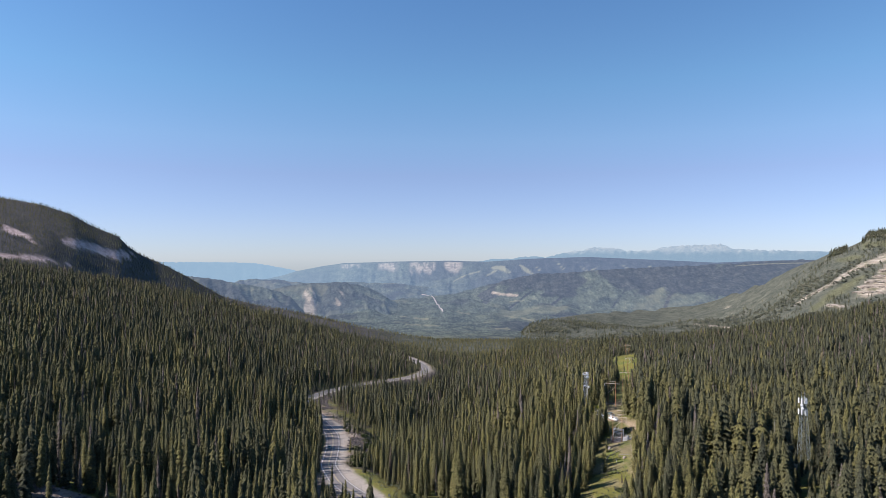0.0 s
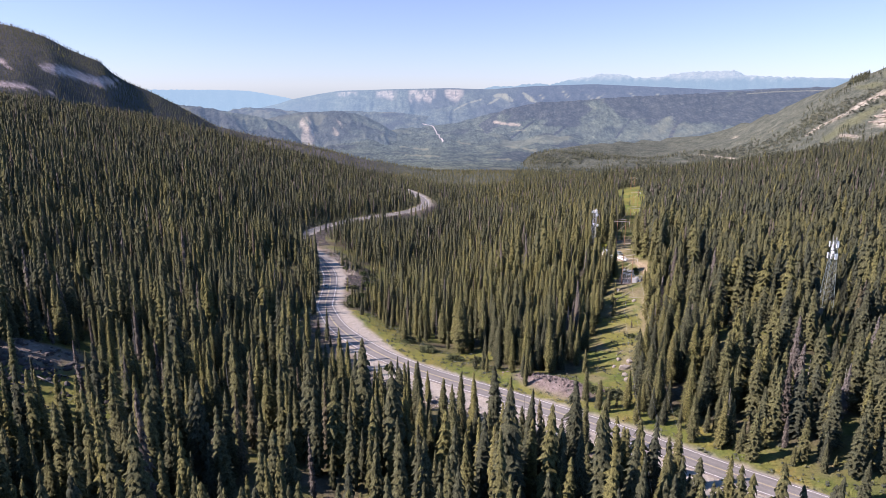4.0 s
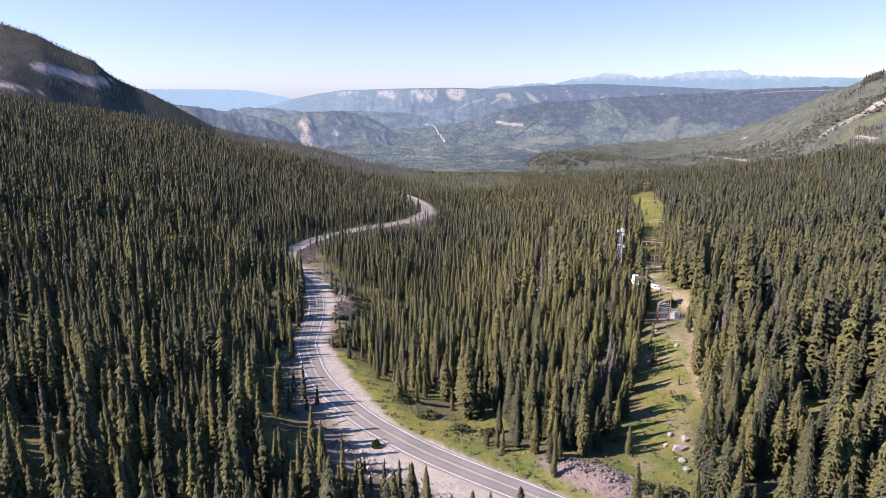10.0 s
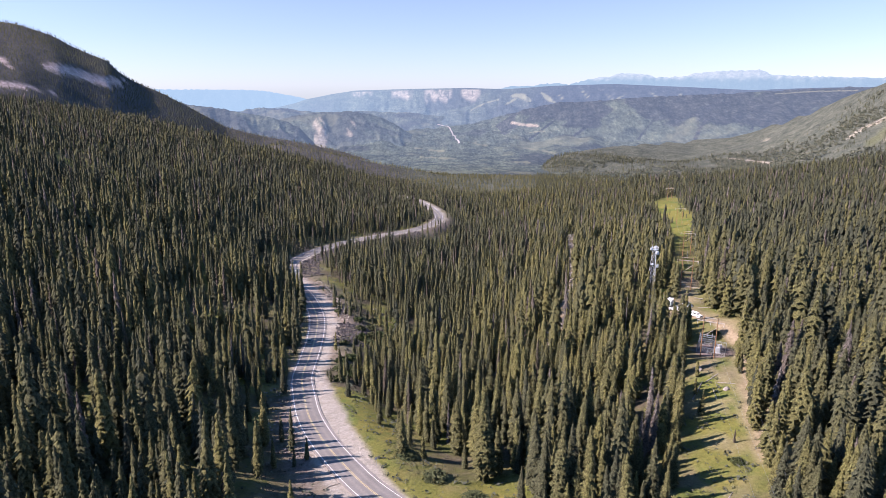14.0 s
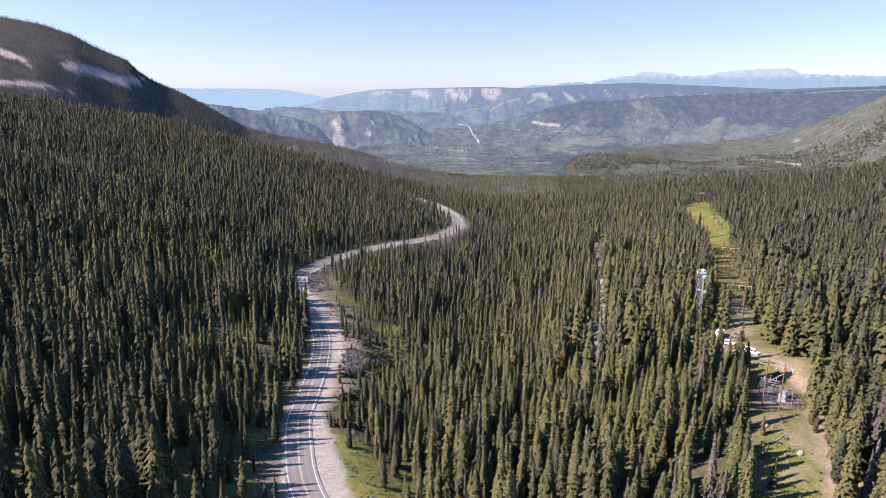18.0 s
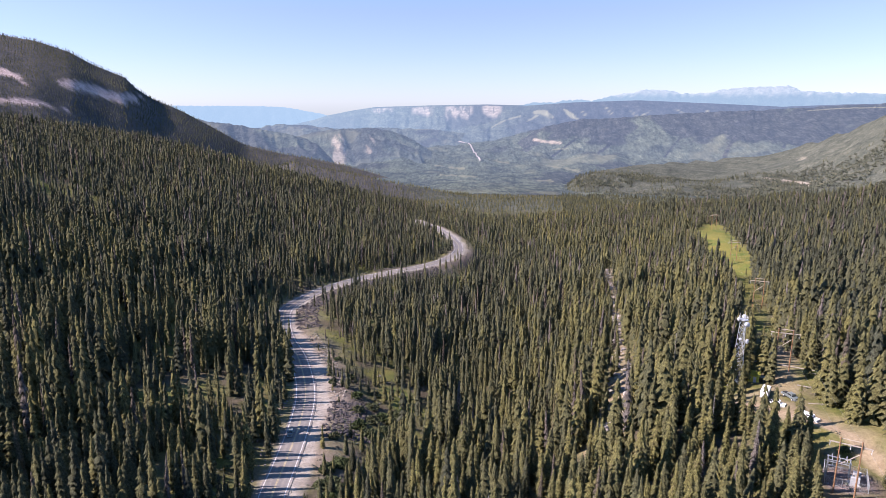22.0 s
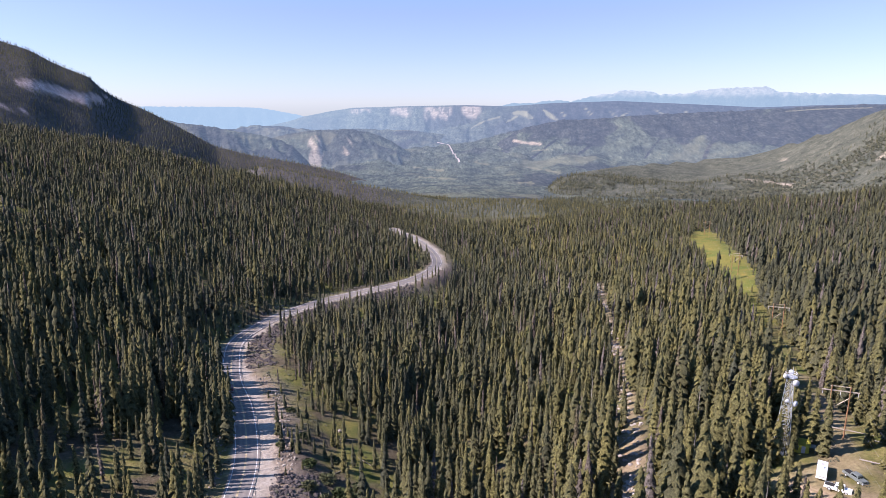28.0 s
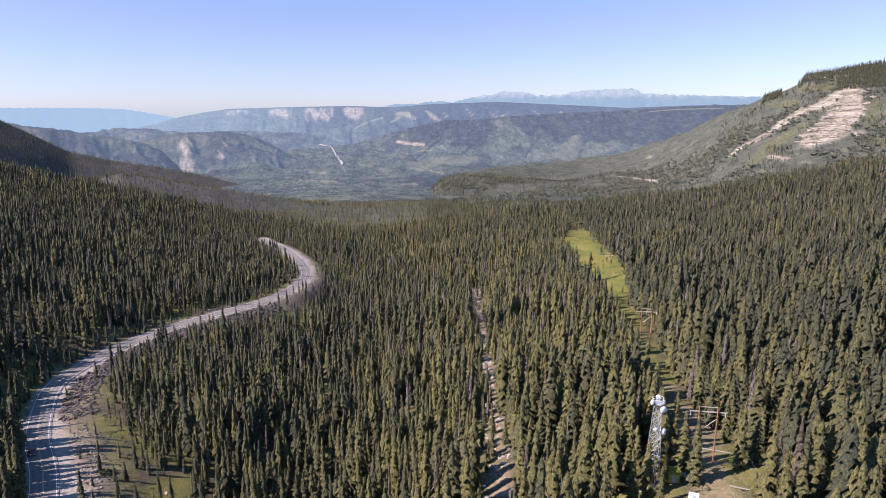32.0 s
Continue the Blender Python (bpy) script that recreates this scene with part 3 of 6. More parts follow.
    for band in SCARS:
        sc = np.maximum(sc, 1 - step01(line_dist(th[hill], e[hill], band) + rag * 0.8, -0.05, 0.05))
    for band in (SCREE, SCREE_LOW, SCREE_SIDE):
        sc = np.maximum(sc, 1 - step01(line_dist(th[hill], e[hill], band) + rag, -0.05, 0.06))
    for band in SWARDS:
        sw = np.maximum(sw, 1 - step01(line_dist(th[hill], e[hill], band) + rag, -0.1, 0.1))
    scar[hill] = sc
    sward = np.zeros(np.shape(x))
    sward[hill] = sw * (1 - sc)
    return dict(meadow=meadow, bare=bare, stony=stony, gravel=gravel, far=far, dark=dark, scar=scar, sward=sward)


def build_ground():
    th = np.radians(np.concatenate([np.arange(-180, -52, 4), np.arange(-52, 54, 0.34), np.arange(54, 180, 4)]))
    r = np.concatenate([np.linspace(0.02, 132, 24), np.arange(135, 700, 2.5), np.arange(702, 1180, 7), np.geomspace(1190, 2320, 85), np.geomspace(2360, 4950, 24)])
    R, T = np.meshgrid(r, th, indexing="ij")
    x, y = R * np.sin(T), R * np.cos(T)
    z = land(x, y)
    n, m = x.shape
    v = np.stack([x, y, z], -1).reshape(-1, 3)
    i, j = np.meshgrid(np.arange(n - 1), np.arange(m), indexing="ij")
    j2 = (j + 1) % m
    f = np.stack([i * m + j, (i + 1) * m + j, (i + 1) * m + j2, i * m + j2], -1).reshape(-1, 4)[:, ::-1]
    masks = ground_masks(v[:, 0], v[:, 1], v[:, 2])
    me = mesh_of("ground", v, f, GROUND, True, masks)
    return tagged(new("ground", me), "mountain pass ground with grass, gravel and bare earth", "ground", kind="structure")


ground = build_ground()


# ---------------------------------------------------------------- highway
def ribbon(lo, hi, lift, thick=0.0, line=CENTRE, wob=0.0, seed=0):
    """A strip along the highway, between two offsets to the right of its centre line."""
    t = np.gradient(line[:, :2], axis=0)
    t /= np.linalg.norm(t, axis=1)[:, None]
    nrm = np.stack([t[:, 1], -t[:, 0]], 1)
    rs = np.random.RandomState(seed)
    k = len(line)
    off = lambda a: (np.asarray(a) + wob * np.convolve(rs.randn(k + 8), np.ones(9) / 3, mode="valid"))[:, None]
    a = np.column_stack([line[:, :2] + nrm * off(np.full(k, lo) if np.isscalar(lo) else lo), line[:, 2] + lift])
    b = np.column_stack([line[:, :2] + nrm * off(np.full(k, hi) if np.isscalar(hi) else hi), line[:, 2] + lift])
    v, i = np.vstack([a, b]), np.arange(k - 1)
    f = np.stack([i, i + k, i + k + 1, i + 1], 1)
    if thick:
        lo_v = v - [0, 0, thick]
        v = np.vstack([v, lo_v])
        f = np.vstack([f, np.stack([i, i + 1, i + 1 + 2 * k, i + 2 * k], 1), np.stack([i + k, i + 3 * k, i + 1 + 3 * k, i + 1 + k], 1)])
    return v, f


def road_bed():
    """The paved strip, with sides, and how worn it is across its width."""
    cols, v, f, w = [(-4.3, 0), (-3.5, 0.05), (-2.7, 0.55), (-1.8, 0.1), (-0.95, 0.55), (0, 0.0), (0.95, 0.55), (1.8, 0.1), (2.7, 0.55), (3.5, 0.05), (4.3, 0)], [], [], []
    k = len(CENTRE)
    for (a, wa), (b, wb) in zip(cols, cols[1:]):
        rv, rf = ribbon(a, b, 0.0)
        f.append(rf + sum(len(q) for q in v))
        v.append(rv)
        w += [wa] * k + [wb] * k
    for a in (-4.3, 4.3):
        top, _ = ribbon(a, a, 0.0)
        top[k:, 2] -= 0.35
        i = np.arange(k - 1)
        rf = np.stack([i, i + k, i + k + 1, i + 1], 1) if a > 0 else np.stack([i, i + 1, i + k + 1, i + k], 1)
        f.append(rf + sum(len(q) for q in v))
        v.append(top)
        w += [0.0] * (2 * k)
    return mesh_of("road", np.vstack(v), np.vstack(f), ASPHALT, False, {"wear": w})


road = tagged(new("road", road_bed()), "two-lane grey asphalt mountain highway", "road", kind="structure")
part("edge_line", mesh_of("edge_line", *ribbon(-3.60, -3.44, 0.012), WHITE_LINE), None, road, "white edge line")
part("edge_line", mesh_of("edge_line", *ribbon(3.44, 3.60, 0.012), WHITE_LINE), None, road, "white edge line")
part("centre_line", mesh_of("centre_line", *ribbon(-0.22, -0.08, 0.012), YELLOW_LINE), None, road, "yellow centre line")
part("centre_line", mesh_of("centre_line", *ribbon(0.08, 0.22, 0.012), YELLOW_LINE), None, road, "yellow centre line")


# ---------------------------------------------------------------- the distance
def fan_mesh(name, th, r, height, attrs):
    """A sheet over bearings and distances, with its own masks."""
    R, T = np.meshgrid(r, np.radians(th), indexing="ij")
    x, y = OX + R * np.sin(T), OY + R * np.cos(T)
    z = height(x, y, R, np.degrees(T))
    n, m = x.shape
    i, j = np.meshgrid(np.arange(n - 1), np.arange(m - 1), indexing="ij")
    f = np.stack([i * m + j, i * m + j + 1, (i + 1) * m + j + 1, (i + 1) * m + j], -1).reshape(-1, 4)
    v = np.stack([x, y, z], -1).reshape(-1, 3)
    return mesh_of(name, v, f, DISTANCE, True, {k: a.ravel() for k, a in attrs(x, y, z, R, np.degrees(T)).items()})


SKI_RUNS = [[(4.7, -0.85, 0.14), (5.6, -0.95, 0.22), (6.2, -1.3, 0.08)], [(4.0, -1.6, 0.05), (5.0, -1.1, 0.06)], [(7.05, -0.55, 0.05), (7.6, -1.0, 0.16), (8.2, -1.4, 0.08)], [(8.6, -0.7, 0.04), (9.0, -1.2, 0.05)], [(10.45, -0.25, 0.03), (11.2, -1.1, 0.05)],
            [(12.5, -0.55, 0.04), (13.1, -1.25, 0.05)], [(13.5, -1.15, 0.05), (14.4, -0.55, 0.03)], [(16.2, -0.55, 0.03), (16.8, -0.9, 0.03)], [(18.4, -0.62, 0.04), (18.9, -1.0, 0.06)], [(1.0, -2.1, 0.08), (2.2, -1.5, 0.05), (3.4, -1.2, 0.03)]]
FIELDS = [[(5.6, -5.35, 0.06), (8.5, -5.75, 0.07)], [(5.0, -6.6, 0.08), (6.3, -6.65, 0.06)], [(3.4, -6.1, 0.04), (4.8, -5.9, 0.05)], [(0.8, -4.9, 0.05), (2.4, -5.2, 0.06)], [(-4, -5.4, 0.04), (-1.5, -5.7, 0.04)], [(-3.5, -6.2, 0.05), (0, -6.4, 0.04)]]


def valley_attrs(x, y, z, r, th):
    e = np.degrees(np.arctan2(z - OZ, r))
    # painted haze thickens above this edge, setting off a dark wooded shelf below
    haze_edge = np.interp(th, [-40, -24, -13.6, -7.2, 0, 4.2, 9.4, 14.4, 19.4, 31, 46], [-1.7, -1.9, -2.45, -3.2, -3.5, -2.5, -1.6, -1.3, -1.03, -0.8, -0.6])
    past_haze_edge = step01(e - haze_edge + 0.14 * fbm(th * 1.4, th * 0 + 9, 4), -0.02, 0.05)
    air = np.interp(r, [1500, 2100, 2800, 3500, 4200], [0.08, 0.13, 0.17, 0.205, 0.215]) + past_haze_edge * np.interp(th, [-20, -8, 0, 8], [0.36, 0.26, 0.13, 0.11])
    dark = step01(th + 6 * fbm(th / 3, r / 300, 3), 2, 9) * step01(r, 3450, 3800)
    dark = np.maximum(dark, 0.8 * (1 - past_haze_edge) * step01(th, 3, 8) * step01(e, -4.6, -4.0))
    dark = np.maximum(dark, 0.7 * step01(fbm(x / 300, y / 300, 4), 0.12, 0.35))
    rim = np.interp(th, [a for a, _ in RIM], [b for _, b in RIM])
    below = rim - 0.1 - e
    jag = fbm(th * 1.6, r * 0 + 3, 3)
    cliff = np.zeros_like(th)
    for a, b, depth in ((-9.4, -7.8, 0.6), (-5.9, -4.2, 0.85), (-3.0, -0.8, 1.15), (0.2, 1.7, 1.05)):
        side = step01(th, a - 0.25, a + 0.15) * (1 - step01(th, b - 0.15, b + 0.25))
        side = side * (0.25 + 0.75 * step01(fbm(th * 4.5 + 20, r / 80, 3), -0.22, -0.02))
        cliff = np.maximum(cliff, side * step01(below, -0.02, 0.06) * (1 - step01(below + jag * 0.5, depth * 0.5, depth)))
    lane = np.full(np.shape(th), 9.0)
    for band in SKI_RUNS:
        lane = np.minimum(lane, line_dist(th, e, band))
    run = 0.9 * (1 - step01(lane + 0.12 * fbm(th * 3, e * 6, 3), -0.03, 0.05))
    field = np.full(np.shape(th), 9.0)
    for band in FIELDS:
        field = np.minimum(field, line_dist(th, e, band))
    run = np.maximum(run, 0.6 - 0.6 * step01(field + 0.2 * fbm(th * 2, e * 6, 3), -0.04, 0.05))
    clearing = 0.35 * step01(fbm(x / 160 + 5, y / 420, 4), 0.25, 0.45) * (r < 3400)
    return dict(air=air, dark=dark, cliff=cliff, run=np.maximum(run, clearing))


def valley_height(x, y, r, th):
    z = land_far(x, y, "valley")
    fold = 0.28 - np.abs(fbm(th / 2.6 + 0.4 * fbm(th, r / 400, 2), r / 1500, 5))
    return z + (fold * 75 * step01(r, 3350, 3800) + fbm(x / 90, y / 90, 4) * 12) * step01(r, 1900, 2900) * (1 - step01(r - np.interp(th, [-16, 6], [190, -170]), 4080, 4260))


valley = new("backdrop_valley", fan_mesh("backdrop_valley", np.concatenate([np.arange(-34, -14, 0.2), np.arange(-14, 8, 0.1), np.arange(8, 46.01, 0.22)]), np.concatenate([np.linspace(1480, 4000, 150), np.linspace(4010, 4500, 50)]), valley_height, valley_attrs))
tagged(valley, "wooded valley rising to a mesa with pale cliffs, blue haze painted in", "valley", kind="structure")

PEAKS = [(-40, -2), (1, -0.9), (3, -0.35), (4.6, -0.04), (6, -0.05), (7.2, 0.1), (8.4, 0.2), (9.4, 0.08), (10.2, 0.3), (11.5, 0.6), (12.2, 0.72), (12.8, 0.68), (13.4, 1.0), (14.6, 0.98), (15.8, 0.88), (16.5, 0.66), (17.5, 0.68),
         (18.6, 0.72), (19.4, 0.92), (20.2, 1.05), (21.4, 1.1), (22.6, 1.2), (23.4, 1.14), (24.3, 1.22), (25.1, 0.85), (26.0, 0.74), (27.6, 0.7), (29.5, 0.62), (31.5, 0.58), (34, 0.5), (46, 0.35)]
FAR_RIDGE = [(-46, -0.2), (-30, -0.25), (-24, -0.30), (-20, -0.32), (-18.4, -0.34), (-16.6, -0.46), (-15.2, -0.72), (-13.8, -0.98), (-12, -1.5), (-9, -2.4), (46, -3)]


def ridge(name, table, r0, depth, air, label, jag):
    top = lambda th: np.interp(th, [a for a, _ in table], [b for _, b in table])

    def height(x, y, r, th):
        u = np.clip((r0 - r) / depth, 0, 1)
        e = top(th) + jag * fbm(th * 5, th * 0 + 2, 4)
        zt, foot = OZ + r0 * np.tan(np.radians(e)), OZ + r0 * np.tan(np.radians(-3.4))
        rough = fbm(th * 2.2, r / 60, 5) * 40 * np.sin(np.pi * u)
        return np.where(r <= r0, zt + (foot - zt) * u ** 1.2 + rough, zt - 0.3 * (r - r0))

    def attrs(x, y, z, r, th):
        e = np.degrees(np.arctan2(z - OZ, r))
        bald = step01(e + 0.35 * fbm(th * 3, e * 4, 4), 0.4, 0.75)
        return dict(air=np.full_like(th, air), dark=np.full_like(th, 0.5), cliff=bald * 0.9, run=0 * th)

    th = np.arange(table[0][0], table[-1][0] + 0.01, 0.2)
    ob = new(name, fan_mesh(name, th, np.linspace(r0 - depth, r0 + 60, 26), height, attrs))
    return tagged(ob, label, "mountains", kind="structure")


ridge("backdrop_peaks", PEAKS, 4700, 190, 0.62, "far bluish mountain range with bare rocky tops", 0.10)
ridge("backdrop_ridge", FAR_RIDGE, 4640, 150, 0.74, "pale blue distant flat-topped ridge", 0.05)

def hill_layer(name, tops, foots, r0, r1, air, masks, label, relief, power=1.0, wide=1.6, seed=0.0):
    """A hillside between two ranges, from the height angles of its foot to those of its skyline, with spurs and gullies down its face."""
    look_up = lambda tab, th: np.interp(th, [a for a, _ in tab], [b for _, b in tab])

    def height(x, y, r, th):
        u = np.clip((r - r0) / (r1 - r0), 0, 1)
        top, foot = look_up(tops, th) + 0.10 * fbm(th * 2.4 + seed, th * 0 + 5, 5), look_up(foots, th)
        z = OZ + np.minimum(r, r1) * np.tan(np.radians(foot + (top - foot) * u ** power))
        spur = 0.25 - np.abs(fbm(th / wide + seed + 0.5 * u, u * 1.3 + seed, 5))
        return z + spur * relief * np.sin(np.pi * np.clip(u, 0, 1)) ** 0.7 + fbm(x / 60, y / 60, 3) * relief * 0.07 * (1 - u) - 0.5 * np.clip(r - r1, 0, 500)

    def attrs(x, y, z, r, th):
        e = np.degrees(np.arctan2(z - OZ, r))
        out = dict(dark=0 * th, cliff=0 * th, run=0 * th)
        out.update(masks(x, y, e, np.clip((r - r0) / (r1 - r0), 0, 1), th))
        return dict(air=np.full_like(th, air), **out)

    th = np.arange(tops[0][0], tops[-1][0] + 0.01, 0.11)
    ob = new(name, fan_mesh(name, th, np.concatenate([np.linspace(r0, r1, 62), [r1 + 40, r1 + 120]]), height, attrs))
    return tagged(ob, label, "hills", kind="structure")


def shelf_masks(x, y, e, u, th):
    conifer = step01(u + 1.1 * fbm(x / 200, y / 200, 4) + 0.02 * (th - 12), 0.42, 0.56)
    # lines down the gullies, coloured darker than the face around them
    gully_line = np.full(np.shape(th), 9.0)
    for band in ([(9.6, -4.7, 0.1), (11.4, -3.2, 0.08), (12.9, -2.0, 0.02)], [(20.0, -4.4, 0.10), (20.3, -3.5, 0.12), (20.8, -2.5, 0.02)], [(24.2, -3.4, 0.08), (24.35, -2.7, 0.02)], [(6.2, -4.6, 0.05), (8.4, -2.9, 0.03)], [(15.5, -4.4, 0.05), (16.6, -2.8, 0.02)]):
        gully_line = np.minimum(gully_line, line_dist(th, e, band))
    dark = np.maximum(0.85 * conifer, 1 - step01(gully_line + 0.1 * fbm(th * 4, e * 4, 3), -0.02, 0.08))
    band = line_dist(th, e, [(4.55, -3.14, 0.07), (5.2, -3.30, 0.09), (6.9, -3.46, 0.11)])
    road = np.minimum(line_dist(th, e, [(25.5, -0.62, 0.015), (28.5, -0.42, 0.02), (31, -0.35, 0.02)]), line_dist(th, e, [(6.2, -4.0, 0.02), (7.4, -3.9, 0.03)]))
    return dict(dark=dark, cliff=1 - step01(band + 0.1 * fbm(th * 5, e * 4, 3), -0.02, 0.03), run=np.maximum(0.9 * (1 - step01(road, -0.005, 0.02)), 0.3 * step01(fbm(x / 130 + 8, y / 130, 4), 0.12, 0.4) * (1 - conifer)))


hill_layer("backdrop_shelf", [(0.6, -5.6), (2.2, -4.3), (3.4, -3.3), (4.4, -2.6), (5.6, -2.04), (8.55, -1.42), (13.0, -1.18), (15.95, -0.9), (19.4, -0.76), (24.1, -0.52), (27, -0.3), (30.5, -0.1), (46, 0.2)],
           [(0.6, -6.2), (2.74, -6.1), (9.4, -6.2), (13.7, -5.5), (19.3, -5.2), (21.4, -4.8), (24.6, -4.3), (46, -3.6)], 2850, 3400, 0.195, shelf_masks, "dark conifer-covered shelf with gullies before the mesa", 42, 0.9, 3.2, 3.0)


def slab_masks(x, y, e, u, th):
    inside = np.minimum(line_dist(th, e, [(-12.3, -3.3, 0.45), (-12.3, -4.6, 0.6), (-12.0, -5.1, 0.2)]), line_dist(th, e, [(-9.6, -3.4, 0.5), (-9.8, -4.1, 0.35)]))
    streak = fbm(th * 1.6 + e * 1.1, e * 0.35 + 4, 4)
    slab = (1 - step01(inside + 0.4 * fbm(th * 1.5, e * 1.5, 3), -0.1, 0.12)) * step01(streak, -0.28, 0.02)
    return dict(dark=0.6 * step01(fbm(x / 170 + 2, y / 170, 4), 0.0, 0.2), cliff=0.85 * slab, run=0.25 * step01(fbm(x / 120, y / 120 + 9, 4), 0.15, 0.4))


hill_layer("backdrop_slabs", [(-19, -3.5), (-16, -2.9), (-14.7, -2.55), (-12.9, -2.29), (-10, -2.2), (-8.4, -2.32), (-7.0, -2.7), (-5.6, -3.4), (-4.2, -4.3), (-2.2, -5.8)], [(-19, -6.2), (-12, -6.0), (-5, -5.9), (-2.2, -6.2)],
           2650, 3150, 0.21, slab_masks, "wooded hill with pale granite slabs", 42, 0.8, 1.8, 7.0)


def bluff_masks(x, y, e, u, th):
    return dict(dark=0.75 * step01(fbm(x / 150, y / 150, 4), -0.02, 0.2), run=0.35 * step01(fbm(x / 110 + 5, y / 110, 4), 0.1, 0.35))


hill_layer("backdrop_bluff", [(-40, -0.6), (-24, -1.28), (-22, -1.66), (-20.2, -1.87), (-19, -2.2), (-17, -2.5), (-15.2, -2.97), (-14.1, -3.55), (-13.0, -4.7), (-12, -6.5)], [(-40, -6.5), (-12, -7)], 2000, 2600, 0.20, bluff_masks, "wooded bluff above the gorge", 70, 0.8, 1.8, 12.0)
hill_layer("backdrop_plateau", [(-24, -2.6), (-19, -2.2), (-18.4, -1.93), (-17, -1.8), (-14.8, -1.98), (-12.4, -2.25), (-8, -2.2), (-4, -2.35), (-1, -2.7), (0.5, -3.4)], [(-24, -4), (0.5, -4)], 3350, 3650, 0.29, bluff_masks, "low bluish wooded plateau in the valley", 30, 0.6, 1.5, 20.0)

# a pale road in the far valley
FAR_ROAD = [(-2.0, 3640), (-2.45, 3600), (-2.5, 3540), (-2.1, 3460), (-1.2, 3360), (-0.8, 3280), (-0.5, 3080), (-0.25, 2900), (-0.05, 2720)]


def far_strip(name, pts, width, mat, label):
    p = smooth_line([(OX + r * math.sin(radians(t)), OY + r * math.cos(radians(t)), 0) for t, r in pts], 25)
    t = np.gradient(p[:, :2], axis=0)
    t /= np.linalg.norm(t, axis=1)[:, None]
    n = np.stack([t[:, 1], -t[:, 0]], 1)
    V, k = [], len(p)
    for s in (-1, 1):
        q = p[:, :2] + s * width / 2 * n
        d = np.hypot(q[:, 0] - OX, q[:, 1] - OY)
        V.append(np.column_stack([q, valley_height(q[:, 0], q[:, 1], d, np.degrees(np.arctan2(q[:, 0] - OX, q[:, 1] - OY))) + 7]))
    i = np.arange(k - 1)
    me = mesh_of(name, np.vstack(V), np.stack([i, i + k, i + k + 1, i + 1], 1), mat)
    return tagged(new(name, me), label, "road", kind="structure")


far_strip("far_road", FAR_ROAD, 7, plain("far_road_surface", (0.40, 0.37, 0.36), 0.9, wear=0.15, size=40), "pale highway winding through the distant valley")


# ---------------------------------------------------------------- conifers
def spruce(rs, tiers, n, shape=0.75):
    """Corners and triangles of a conifer's crown, one high and one in radius: ragged whorls of drooping boughs, one over the other."""
    V, F = [], []
    reach = lambda u: (max(0.0, 1 - u) ** shape * 0.95 + 0.05) * min(1.0, 0.6 + 3.0 * u)
    step = 0.95 / tiers
    bulge = rs.uniform(0.82, 1.18, 5)
    for j in range(tiers):
        u = min(0.97, max(0.0, (j + rs.uniform(-0.3, 0.3)) / tiers))
        R, z = reach(u) * rs.uniform(0.84, 1.14), 0.03 + 0.95 * u
        cx, cy = rs.normal(0, 0.05, 2) * R
        q, turn = len(V), rs.rand() * 6.283
        V.append((cx * 0.3, cy * 0.3, 1.0 if j == tiers - 1 else min(0.985, z + step * rs.uniform(1.35, 1.75))))
        for k in range(n):
            a = turn + 6.283 * (k + rs.uniform(-0.28, 0.28)) / n
            if k % 2 == 0:
                r = R * rs.uniform(0.86, 1.16) * (0.68 if rs.rand() < 0.13 else 1) * bulge[int(a / 6.283 * 5) % 5]
                V.append((cx + r * math.cos(a), cy + r * math.sin(a), z + step * rs.uniform(-0.45, 0.15)))
            else:
                r = R * rs.uniform(0.60, 0.84)
                V.append((cx + r * math.cos(a), cy + r * math.sin(a), z + step * rs.uniform(0.25, 0.6)))
        F += [(q, q + 1 + k, q + 1 + (k + 1) % n) for k in range(n)]
    return np.array(V), np.array(F)


def scatter(rs, ok, x0, x1, y0, y1, gap):
    """Jittered planting places on a grid, where ok(x, y) gives the chance of a tree."""
    gx, gy = np.meshgrid(np.arange(x0, x1, gap), np.arange(y0, y1, gap))
    x = gx.ravel() + rs.uniform(-0.55, 0.55, gx.size) * gap
    y = gy.ravel() + rs.uniform(-0.55, 0.55, gx.size) * gap
    keep = rs.rand(len(x)) < ok(x, y)
    return x[keep], y[keep]


